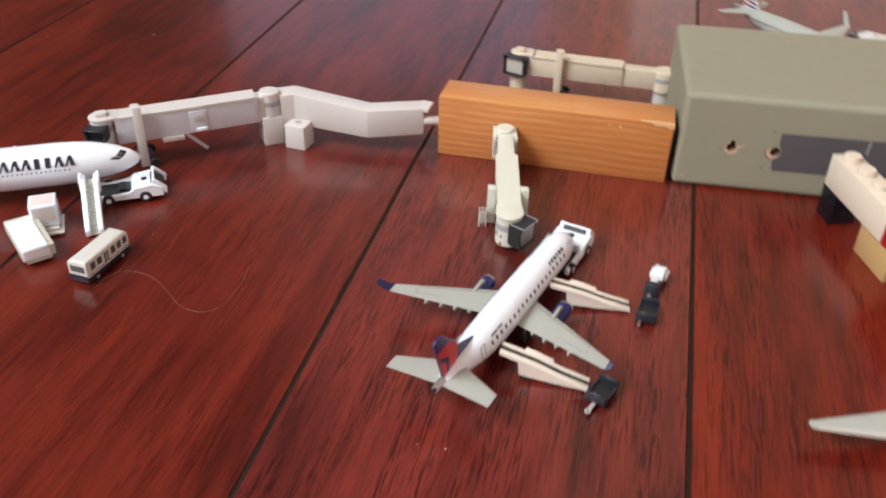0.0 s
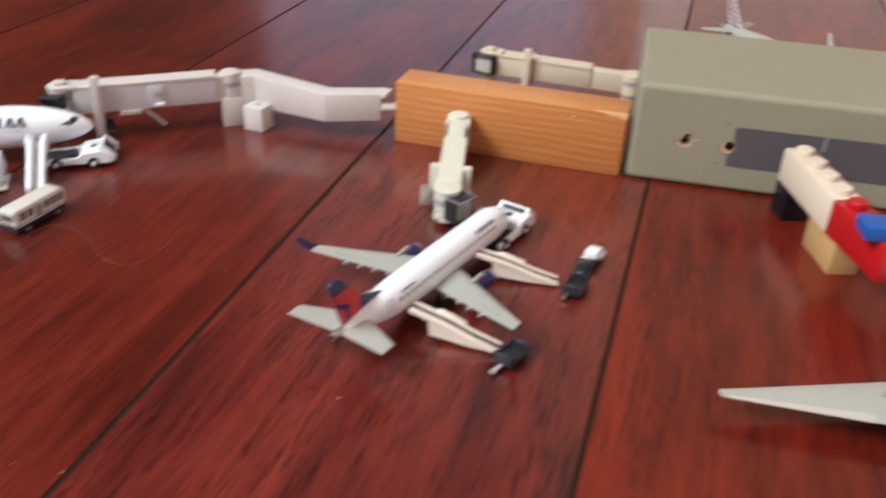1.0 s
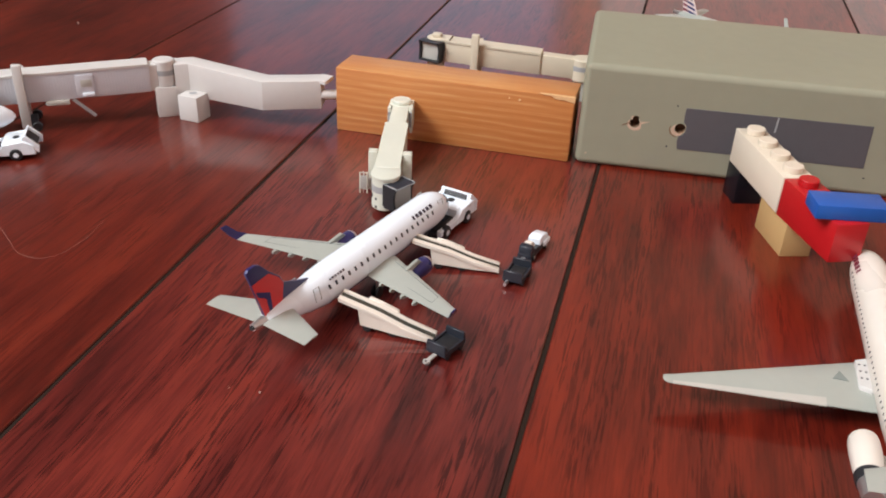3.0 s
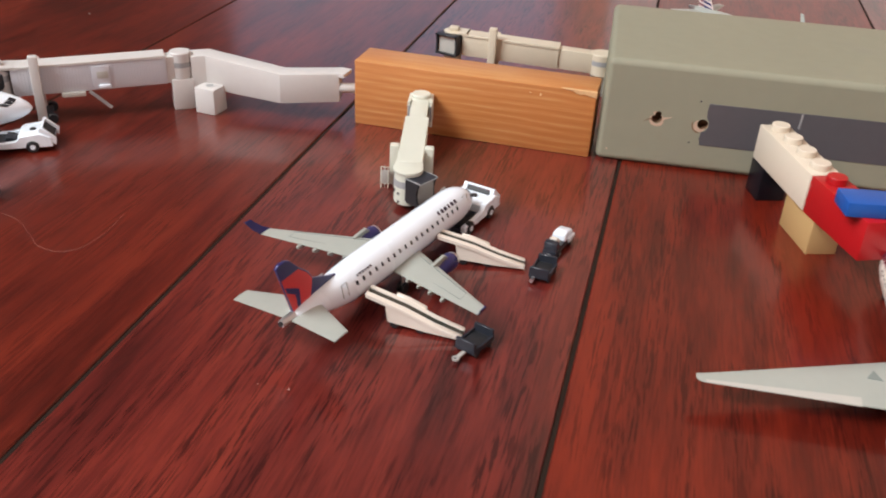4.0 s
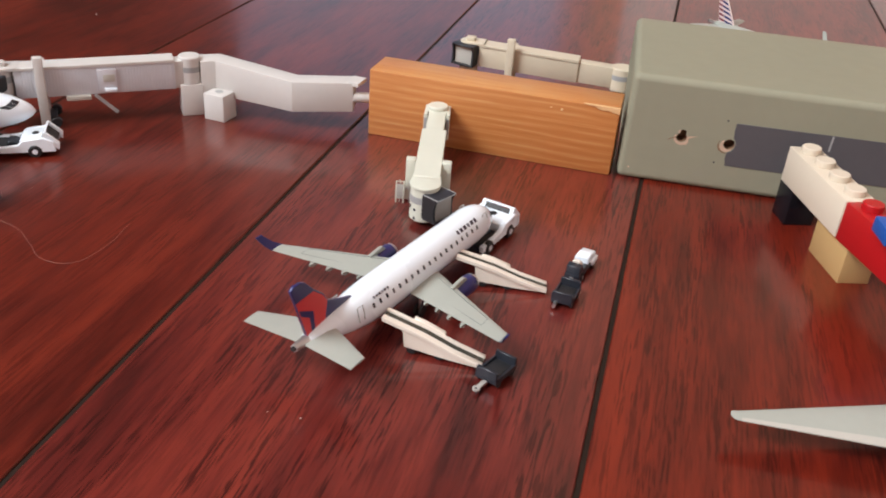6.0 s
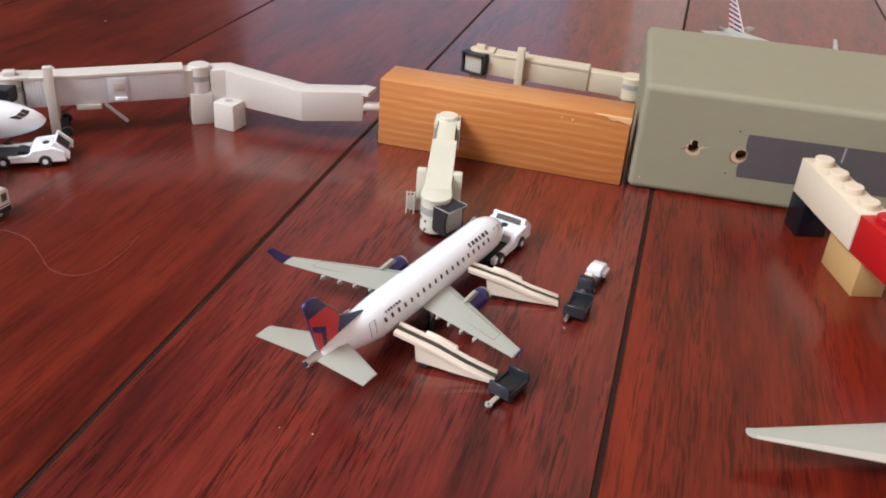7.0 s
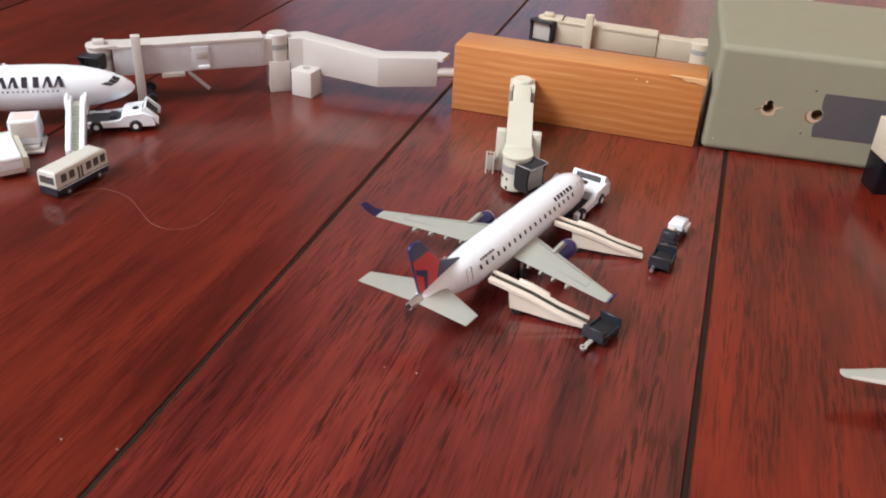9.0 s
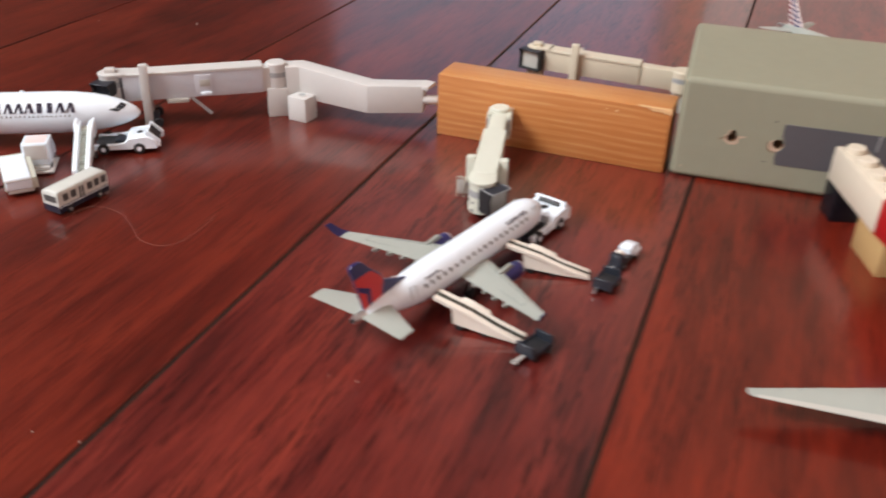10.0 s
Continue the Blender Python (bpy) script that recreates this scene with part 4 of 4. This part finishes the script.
for sx in (1, -1):
    flap = loft([[(-5.78, sx * 1.20, 0.560), (-6.01, sx * 1.20, 0.538), (-6.01, sx * 1.20, 0.515), (-5.78, sx * 1.20, 0.520)], [(-6.165, sx * 3.95, 0.534), (-6.245, sx * 3.95, 0.530), (-6.245, sx * 3.95, 0.512), (-6.165, sx * 3.95, 0.515)]])
    part("flap", flap, M_CREAM_D, mainline, "paler trailing edge flap")
    part("engine_band", rod((-8.29, sx * 0.86, 1.0), (-8.47, sx * 0.86, 1.0), 0.243, 0.228, n=20), M_BLACK, mainline, "black band round the engine")
    part("engine_nozzle", rod((-8.47, sx * 0.86, 1.0), (-8.82, sx * 0.86, 1.0), 0.205, 0.17, n=20), M_METAL, mainline)


for mx, my, mr in ((-4.85, 0.10, 0.05), (-5.4, 0.02, 0.02), (-3.2, -0.12, 0.015), (-4.1, -0.18, 0.015), (-2.2, -0.3, 0.02)):
    top = 0.86 + 0.425 * 1.06 * math.sqrt(1 - (my / 0.425) ** 2)
    part("paint_chip", rod((mx, my, top - 0.02), (mx, my, top + 0.004), mr, n=8), M_MAROON, mainline, "small dark paint chip")


def fin_wide(a):
    slab_fin(a, [(-10.4, 1.5), (-12.4, 3.9), (-13.4, 3.9), (-13.0, 1.4)], 0.12, M_NAVY, label="navy tail fin")


wide = airliner("wide_body_jet", -8.1, -4.42, heading(0.865, 0.50), "white wide-body jet model with navy titles", L=13.7, R=0.60, zc=0.97, droop=0.38, blunt=0.82, glaze=GLAZE_SIDE,
    wing=dict(root=-4.7, chord=2.5, tip=-8.1, tipc=0.5, half=5.9, z0=0.70, z1=1.1, let=(0.3, 0.5, M_WHITE)),
    tail=dict(root=-11.7, chord=1.3, tip=-12.7, tipc=0.6, half=2.4, z0=1.35, z1=1.5),
    fin=fin_wide, engines=[(-5.2, 2.3, 0.55, 0.36, 1.6, M_WHITE, M_METAL)], paint_body=M_WHITE,
    windows=(-1.95, -10.2, 66, 0.09, 0.036, 0.05), letters=[(-1.76, -4.10, 0.325, 0.30, 8, M_INK)], group="model airliners",
    gear=[(-1.6, 0, 0.14), (-7.4, 0.9, 0.18)])
part("aerial", prism([(-3.2, 1.59), (-3.3, 1.68), (-3.36, 1.68), (-3.38, 1.59)], -0.015, 0.015, "y"), M_WHITE, wide)


def fin_striped(a):
    """Slanting bands: red and white at the rear, navy and white at the front."""
    z0, z1, n = 1.2, 2.50, 7
    f = slab_fin(a, [(-7.05, z0), (-7.95, z1), (-8.30, z1), (-7.95, z0)], 0.07, M_BLUSH, label="tail fin with maroon, pale and navy stripes")

    def edge(z):
        k = (z - z0) / (z1 - z0)
        return -7.05 - 0.90 * k, -7.95 - 0.37 * k

    for k in range(n):
        za, zb = z0 + (z1 - z0) * k / n, z0 + (z1 - z0) * (k + 0.78) / n
        (fa, ra), (fb, rb) = edge(za), edge(zb)
        for lo, hi, col in ((0.02, 0.62, M_NAVY), (0.66, 0.98, M_MAROON)):
            part("stripe", prism([(fa + (ra - fa) * lo, za + 0.10 * lo), (fa + (ra - fa) * hi, za + 0.10 * hi), (fb + (rb - fb) * hi, zb + 0.10 * hi - 0.05), (fb + (rb - fb) * lo, zb + 0.10 * lo - 0.05)], -0.041, 0.041, "y"), col, f)


striped = airliner("striped_tail_jet", 15.5, 9.0, heading(0.68, -0.73), "silver-grey jet model with striped tail behind the block", L=8.5, R=0.45, zc=0.85,
    wing=dict(root=-3.2, chord=1.9, tip=-4.7, tipc=0.30, half=2.98, z0=0.6, z1=0.85, let=(0.14, 0.50, M_WINGGREY)),
    tail=dict(root=-7.2, chord=0.95, tip=-7.85, tipc=0.36, half=1.36, z0=1.05, z1=1.15),
    fin=fin_striped, engines=[(-3.5, 1.3, 0.45, 0.27, 1.0, M_WINGGREY, M_METAL)], paint_body=M_WINGGREY,
    windows=(-1.6, -7.2, 36, 0.14, 0.05, 0.08), group="model airliners", gear=[(-1.1, 0, 0.12), (-4.7, 0.65, 0.15)])


# ---- ground vehicles ----
def pushback(x, y, turn, label, k=1.0):
    """Low white tug; local x forward, away from the plane it holds."""
    t = thing("pushback_tug", x, y, turn, label, "toy tug", "pushback tugs")
    t.scale = (1.06, 1.08, 1.06)
    side = [(-0.85, 0.12), (-0.85, 0.28), (-0.30, 0.29), (0.00, 0.33), (0.12, 0.46), (0.62, 0.52), (0.86, 0.40), (0.90, 0.14)]
    for sy in (-1, 1):
        part("side_panel", prism(side, sy * 0.40 - 0.06, sy * 0.40 + 0.06, "y", 0.02), M_WHITE, t)
    part("chassis", cube(-0.85, 0.86, -0.36, 0.36, 0.09, 0.22, 0.02), M_DARK, t)
    part("bonnet", prism([(0.06, 0.2), (0.06, 0.45), (0.62, 0.50), (0.78, 0.42), (0.86, 0.2)], -0.36, 0.36, "y", 0.02), M_WHITE, t)
    part("deck", cube(-0.78, 0.06, -0.34, 0.34, 0.2, 0.245, 0.01), M_BLACK, t)
    part("cradle", prism([(-0.30, 0.24), (-0.26, 0.36), (-0.10, 0.34), (0.02, 0.24)], -0.20, 0.20, "y", 0.01), M_DARK, t, "dark nose-wheel cradle")
    part("cap", rod((0.40, 0.0, 0.44), (0.40, 0.0, 0.50), 0.085, n=14), M_BLACK, t, "black filler cap")
    part("windscreen", prism([(0.56, 0.50), (0.65, 0.585), (0.93, 0.33), (0.86, 0.24)], -0.31, 0.31, "y", 0.008), M_BLACK, t)
    for sy in (-1, 1):
        part("roll_bar", prism([(0.58, 0.50), (0.63, 0.645), (0.69, 0.645), (1.00, 0.36), (0.97, 0.16), (0.90, 0.22)], sy * 0.36 - 0.05, sy * 0.36 + 0.05, "y", 0.012), M_WHITE, t)
    part("roll_hoop", cube(0.63, 0.69, -0.36, 0.36, 0.60, 0.645, 0.012), M_WHITE, t)
    wheels(t, [(-0.58, -0.43), (-0.58, 0.43), (0.40, -0.43), (0.40, 0.43)], 0.165, 0.12, M_WHITE)
    return t


tug_a = pushback(4.80, -5.0, heading(0.272, 0.962), "white toy pushback tug under the regional jet's nose")
tug_b = pushback(-8.13, -5.17, heading(0.865, 0.50), "white toy pushback tug under the wide-body jet's nose")


def belt_loader(x, y, turn, label):
    """Local x runs down the belt, from the plane's door to the low end."""
    b = thing("belt_loader", x, y, turn, label, "toy belt loader", "belt loaders")
    top = [(0.0, 0.74), (0.85, 0.52), (1.45, 0.30), (2.05, 0.14)]
    lower = [(px, pz - 0.09) for px, pz in reversed(top)]
    for sy in (-1, 1):
        part("side_rail", prism(top + lower, sy * 0.13 - (0.09 if sy < 0 else 0.05), sy * 0.13 + 0.05, "y", 0.008), M_LOADER, b)
    part("belt", prism([(px, pz - 0.035) for px, pz in top] + lower, -0.085, 0.085, "y"), M_BELT, b, "dark grey conveyor belt")
    part("chassis", prism([(0.42, 0.55), (0.47, 0.14), (1.30, 0.07), (2.02, 0.04), (2.03, 0.10), (1.45, 0.24), (0.85, 0.43)], -0.185, 0.13, "y", 0.012), M_LOADER, b)
    part("cab", prism([(0.50, 0.50), (0.55, 0.62), (0.80, 0.56), (1.20, 0.42), (1.20, 0.12), (0.50, 0.12)], 0.17, 0.27, "y", 0.015), M_LOADER, b)
    wheels(b, [(0.62, -0.14), (0.62, 0.21), (1.18, -0.14), (1.18, 0.21)], 0.10, 0.08)
    return b


loader_a = belt_loader(4.66, -7.15, heading(1.0, 0.16), "cream toy belt loader beside the regional jet's forward hold")
loader_b = belt_loader(3.95, -9.98, heading(1.0, -0.02), "cream toy belt loader beside the regional jet's rear hold")


def cart(x, y, turn, label, bar=True):
    c = thing("baggage_cart", x, y, turn, label, "toy cart", "baggage carts")
    c.scale = (0.86, 0.86, 0.9)
    part("bed", cube(-0.42, 0.42, -0.28, 0.28, 0.12, 0.22, 0.02), M_DARK, c)
    part("inner_tray", cube(-0.30, 0.30, -0.20, 0.20, 0.21, 0.235, 0.01), M_BLACK, c)
    for sx in (-1, 1):
        part("end_wall", prism([(-0.28, 0.2), (-0.26, 0.42), (0.26, 0.42), (0.28, 0.2)], sx * 0.38 - 0.04, sx * 0.38 + 0.04, "x", 0.015), M_DARK, c)
    for sy in (-1, 1):
        part("side_sill", cube(-0.36, 0.36, sy * 0.26 - 0.03, sy * 0.26 + 0.03, 0.2, 0.27, 0.01), M_DARK, c)
    wheels(c, [(-0.26, -0.24), (-0.26, 0.24), (0.26, -0.24), (0.26, 0.24)], 0.095, 0.07)
    if bar:
        bm = cube(-0.74, -0.40, -0.055, 0.055, 0.10, 0.145, 0.015)
        rod((-0.76, 0, 0.10), (-0.76, 0, 0.145), 0.085, n=12, bm=bm)
        tb = part("tow_bar", bm, M_TOWBAR, c, "pale grey tow bar")
        part("eye", rod((-0.78, 0, 0.14), (-0.78, 0, 0.15), 0.03, n=10), M_BLACK, tb)
    return c


cart(6.30, -10.28, heading(0.36, 0.93), "dark charcoal toy baggage cart with a pale tow bar")
cart(7.15, -7.06, heading(0.14, 0.99), "dark charcoal toy baggage cart behind the tractor", bar=False)
tr = thing("baggage_tractor", 7.28, -5.72, heading(0.22, 0.975), "black and white toy baggage tractor towing a cart", "toy tractor")
tr.scale = (0.88, 0.68, 0.86)
part("chassis", cube(-0.62, 0.68, -0.26, 0.26, 0.09, 0.24, 0.02), M_DARK, tr)
part("seat_well", prism([(-0.60, 0.2), (-0.58, 0.46), (-0.42, 0.50), (-0.30, 0.30), (0.05, 0.28), (0.10, 0.2)], -0.24, 0.24, "y", 0.015), M_DARK, tr)
part("seat", prism([(-0.36, 0.30), (-0.42, 0.54), (-0.30, 0.54), (-0.14, 0.40), (-0.08, 0.30)], -0.13, 0.13, "y", 0.012), M_LOADER, tr, "cream seat")
part("bonnet", prism([(0.06, 0.14), (0.04, 0.46), (0.22, 0.50), (0.62, 0.42), (0.70, 0.30), (0.70, 0.12)], -0.23, 0.23, "y", 0.025), M_WHITE, tr, "white bonnet")
for sy in (-1, 1):
    part("mudguard", cube(0.24, 0.66, sy * 0.28 - 0.05, sy * 0.28 + 0.05, 0.16, 0.30, 0.02), M_WHITE, tr)
part("hitch", rod((-0.70, 0, 0.12), (-0.60, 0, 0.12), 0.05, n=10), M_METAL, tr)
wheels(tr, [(-0.40, -0.26), (-0.40, 0.26), (0.45, -0.27), (0.45, 0.27)], 0.115, 0.08, M_GREYPL)
part("hitch", cube(-0.70, -0.62, -0.07, 0.07, 0.10, 0.16, 0.01), M_METAL, tr)
part("tow_pin", rod((-2.12, -0.14, 0.12), (-1.90, -0.12, 0.12), 0.06, n=10), M_METAL, tr)

# passenger stairs at the wide-body jet
st = thing("passenger_stairs", -7.92, -7.45, heading(-0.52, 0.85), "white toy passenger stairs up to the wide-body jet's door", "toy stairs")
for sy in (-1, 1):
    part("side_wall", prism([(-0.05, 0.04), (-0.05, 0.24), (1.30, 1.10), (1.62, 1.12), (1.62, 0.78), (0.25, 0.04)], sy * 0.175 - 0.065, sy * 0.175 + 0.065, "y", 0.025, seg=2), M_WHITE, st)
    part("landing_wall", prism([(1.22, 0.70), (1.22, 1.07), (1.36, 1.16), (1.64, 1.18), (1.64, 0.74)], sy * 0.235 - 0.045, sy * 0.235 + 0.045, "y", 0.015), M_WHITE, st)
for k in range(18):
    part("tread", cube(0.02 + k * 0.076, 0.11 + k * 0.076, -0.12, 0.12, 0.03 + k * 0.0465, 0.085 + k * 0.0465, 0.006, 1), M_STEP, st)
part("landing", cube(1.36, 1.66, -0.20, 0.20, 0.86, 0.93, 0.01), M_STEP, st)
part("base_frame", prism([(0.3, 0.1), (1.55, 0.1), (1.55, 0.8), (1.35, 0.74), (0.3, 0.16)], -0.14, 0.14, "y", 0.01), M_WHITE, st)
wheels(st, [(0.45, -0.2), (0.45, 0.2), (1.35, -0.2), (1.35, 0.2)], 0.1, 0.08)

# airport bus
bus = thing("airport_bus", -6.97, -8.70, heading(0.10, 1.0), "grey-white toy airport bus with a navy skirt", "toy bus")
bus.scale = (0.93, 0.9, 0.9)
bm = cube(-0.92, 0.92, -0.31, 0.31, 0.30, 0.79, 0.0)
bmesh.ops.bevel(bm, geom=[e for e in bm.edges if min(v.co.z for v in e.verts) > 0.5], offset=0.13, segments=5, profile=0.5, affect="EDGES")
M_PANE = mat("smoky_window_print", (0.075, 0.08, 0.08), 0.3)
part("body", bm, mat("bus_grey_white", (0.60, 0.605, 0.56), 0.4), bus)
part("skirt", cube(-0.93, 0.93, -0.318, 0.318, 0.09, 0.33, 0.03, 2), mat("bus_navy", (0.014, 0.016, 0.034), 0.4), bus, "navy lower skirt")
for sy in (-1, 1):
    part("stripe", cube(-0.90, 0.90, sy * 0.318 - 0.006, sy * 0.318 + 0.006, 0.27, 0.295), M_WHITE, bus)
    for x0, w in ((-0.74, 0.20), (-0.46, 0.20), (0.14, 0.20), (0.40, 0.20), (0.66, 0.19)):
        part("window", cube(x0, x0 + w, sy * 0.308 - 0.006, sy * 0.308 + 0.008, 0.42, 0.66, 0.01, 1), M_PANE, bus)
    for x0 in (-0.16, -0.05):
        part("door", cube(x0, x0 + 0.08, sy * 0.308 - 0.006, sy * 0.308 + 0.010, 0.30, 0.66, 0.008, 1), M_PANE, bus)
part("windscreen", cube(-0.932, -0.91, -0.24, 0.24, 0.42, 0.63, 0.01, 1), M_PANE, bus)
part("rear_window", cube(0.91, 0.932, -0.22, 0.22, 0.43, 0.62, 0.01, 1), M_PANE, bus)
wheels(bus, [(-0.55, -0.29), (-0.55, 0.29), (0.55, -0.29), (0.55, 0.29)], 0.12, 0.08, M_GREYPL)


def catering(x, y, turn, label, length, high, print_mat, tray):
    """Box truck; local x runs forward, away from the near end of its box."""
    c = thing("catering_truck", x, y, turn, label, "toy truck", "catering trucks")
    end = -0.72 + length
    part("chassis", cube(-0.75, end + 0.12, -0.33, 0.33, 0.10, 0.20, 0.02), M_CREAM, c)
    if tray:
        # a white box stands in a larger grey-green tray, flush with its near end
        part("tray", cube(-0.74, end + 0.06, -0.44, 0.40, 0.18, high - 0.05, 0.02), M_STEP, c, "grey-green tray round the box")
        bx = part("box_body", cube(-0.77, end - 0.14, -0.30, 0.38, 0.20, high, 0.05, 3), M_WHITE, c)
        part("roof_print", cube(-0.66, end - 0.26, -0.20, 0.30, high - 0.004, high + 0.006), print_mat, bx)
        part("sill", cube(-0.785, -0.76, -0.28, 0.36, high - 0.10, high - 0.06, 0.008, 1), M_CREAM, bx)
    else:
        bx = part("box_body", cube(-0.62, end, -0.36, 0.36, 0.22, high, 0.03), M_WHITE, c)
        part("roof_print", cube(-0.54, end - 0.08, -0.28, 0.28, high - 0.004, high + 0.006), print_mat, bx)
        part("rear_panel", cube(-0.632, -0.615, -0.29, 0.29, 0.40, high - 0.06, 0.005, 1), M_CREAM, bx)
        part("step_plate", cube(-0.86, end + 0.08, -0.44, 0.36, 0.05, 0.11, 0.012), M_CREAM, c, "cream plate under the box")
    part("cab", prism([(end + 0.06, 0.14), (end + 0.06, high * 0.72), (end + 0.24, high * 0.72), (end + 0.40, high * 0.48), (end + 0.44, 0.14)], -0.32, 0.32, "y", 0.025), M_WHITE, c)
    part("windscreen", prism([(end + 0.26, high * 0.70), (end + 0.386, high * 0.50), (end + 0.398, high * 0.51), (end + 0.272, high * 0.71)], -0.27, 0.27, "y"), M_GLASS, c)
    wheels(c, [(-0.45, -0.31), (-0.45, 0.31), (end + 0.1, -0.31), (end + 0.1, 0.31)], 0.12, 0.09, M_GREYPL)
    return c


catering(-9.12, -8.55, heading(-0.76, 0.65), "low white toy catering truck with a grey-green tray", 1.75, 0.56, M_WHITE, True)
catering(-9.6, -7.15, heading(-0.55, 0.83), "white toy catering truck with a pale pink printed roof", 0.80, 0.88, M_PINK, False)


# ---- toy brick bridge ----
def toy_brick(name, along_n, s0, z0, material, label, parent_pose, studs=None, h=0.96, turn=0.0, off=(0, 0)):
    b = thing(name, 0, 0, 0, label, "toy brick", "toy bricks")
    b.matrix_basis = parent_pose @ pose(s0 * CM, off[1] * CM, z0 * CM, 0, 0, turn)
    part("brick_body", cube(0.005, 0.8 * along_n - 0.005, -0.39, 0.39, 0, h, 0.018, 2), material, b)
    if studs is not False:
        for k in studs or range(along_n):
            part("stud", rod((0.4 + 0.8 * k, 0, h - 0.01), (0.4 + 0.8 * k, 0, h + 0.17), 0.243, n=24, rim=0.02), material, b)
    return b


BRICKS = pose(0.12195, -0.0030, 0, 0, 0, heading(0.335, -0.942))
toy_brick("black_brick", 1, 0.0, 0.0, M_LBLACK, "small black plastic toy brick on the floor", BRICKS)
toy_brick("tan_brick", 2, 2.10, 0.0, M_LTAN, "tan plastic toy brick on the floor", BRICKS, off=(0, 0.11))
toy_brick("white_brick", 4, 0.0, 0.965, M_LWHITE, "long white plastic toy brick with studs", BRICKS)
toy_brick("red_brick", 3, 3.2, 0.965, M_LRED, "red plastic toy brick with studs", BRICKS, studs=(0,), turn=4.5)
toy_brick("blue_tile", 2, 4.95, 1.93, M_LBLUE, "smooth blue plastic toy tile laid across the red brick", BRICKS, studs=False, h=0.34, turn=82, off=(0, -0.55))

# ---- fibres and dust on the floor ----
def fibre(pts, r):
    cu = bpy.data.curves.new("fibre", "CURVE")
    cu.dimensions, cu.bevel_depth, cu.bevel_resolution = "3D", r * CM, 1
    sp = cu.splines.new("BEZIER")
    sp.bezier_points.add(len(pts) - 1)
    for bp, (px, py, pz) in zip(sp.bezier_points, pts):
        bp.co = (px * CM, py * CM, pz * CM)
        bp.handle_left_type = bp.handle_right_type = "AUTO"
    cu.materials.append(M_FIBRE)
    return tagged(new("hair_fibre", cu), "fine pale hair lying on the floor", "fibre", "fibres")


fibre([(-6.63, -9.67, 0.02), (-6.43, -8.88, 0.05), (-5.63, -8.77, 0.03), (-4.71, -9.32, 0.02), (-4.0, -9.82, 0.05), (-3.39, -9.73, 0.03), (-3.13, -8.95, 0.02), (-3.22, -7.74, 0.02)], 0.003)
fibre([(-8.56, -5.60, 0.02), (-7.53, -6.97, 0.04), (-6.68, -7.80, 0.02), (-6.40, -8.81, 0.06), (-6.77, -9.48, 0.02)], 0.003)
fibre([(11.2, -13.6, 0.02), (12.2, -12.9, 0.03), (13.3, -12.7, 0.03), (14.6, -12.9, 0.02)], 0.004)
for px, py, r in ((-14.1, 7.0, 0.035), (3.32, -12.66, 0.02), (-0.48, -16.2, 0.022), (2.71, -12.7, 0.012), (-18.1, 5.48, 0.03), (-1.44, -16.32, 0.02)):
    s = rod((0, 0, 0), (0.01, 0.004, r * 1.2), r, r * 0.5, n=6)
    place(tagged(part("dust_speck", s, M_DUST), "tiny pale dust speck on the floor", "dust", "dust specks"), px, py, 0)
random.seed(5)
for k in range(14):
    px, py = random.uniform(-14, 22), random.uniform(-16, 26)
    r = random.choice((0.008, 0.010, 0.012, 0.016))
    s = rod((0, 0, 0), (0.01, 0.004, r * 1.2), r, r * 0.5, n=6)
    place(tagged(part("dust_speck", s, M_DUST), "tiny pale dust speck on the floor", "dust", "dust specks"), px, py, 0)

# ---- floor planks ----
# seams as (x at y = 0, slope): the boards were laid a little out of true
SEAMS = [(-9.63, -0.0140), (-0.60, -0.0125), (8.26, 0.0020), (17.75, 0.0140)]
while SEAMS[0][0] > -126:
    SEAMS.insert(0, (SEAMS[0][0] - 9.2, SEAMS[0][1]))
while SEAMS[-1][0] < 236:
    SEAMS.append((SEAMS[-1][0] + 9.2, SEAMS[-1][1]))
TONES = {-0.60: M_FLOOR, 8.26: M_FLOOR_B, 17.75: M_FLOOR}
rnd = random.Random(3)
for (xa, sa), (xb, sb) in zip(SEAMS, SEAMS[1:]):
    near = -20 < xa < 30
    y0 = -200.0
    while y0 < 240:
        y1 = min(240, y0 + (400 if near and y0 > -90 else rnd.uniform(90, 150)))
        if near and y0 < -60 < y1:
            y1 = -60
        rings, d = [], 0.022
        for yy in (y0 + 0.025, y1 - 0.025):
            lo, hi = xa + sa * yy + 0.055 - xa, xb + sb * yy - 0.055 - xa
            rings.append([(px, yy - y0, pz) for px, pz in ((lo, -0.16), (lo, -d), (lo + d, 0), (hi - d, 0), (hi, -d), (hi, -0.16))])
        o = part("plank", loft(rings), TONES.get(xa, M_FLOOR_C), floor, smooth=False)
        place(o, xa, y0, 0)
        y0 = y1
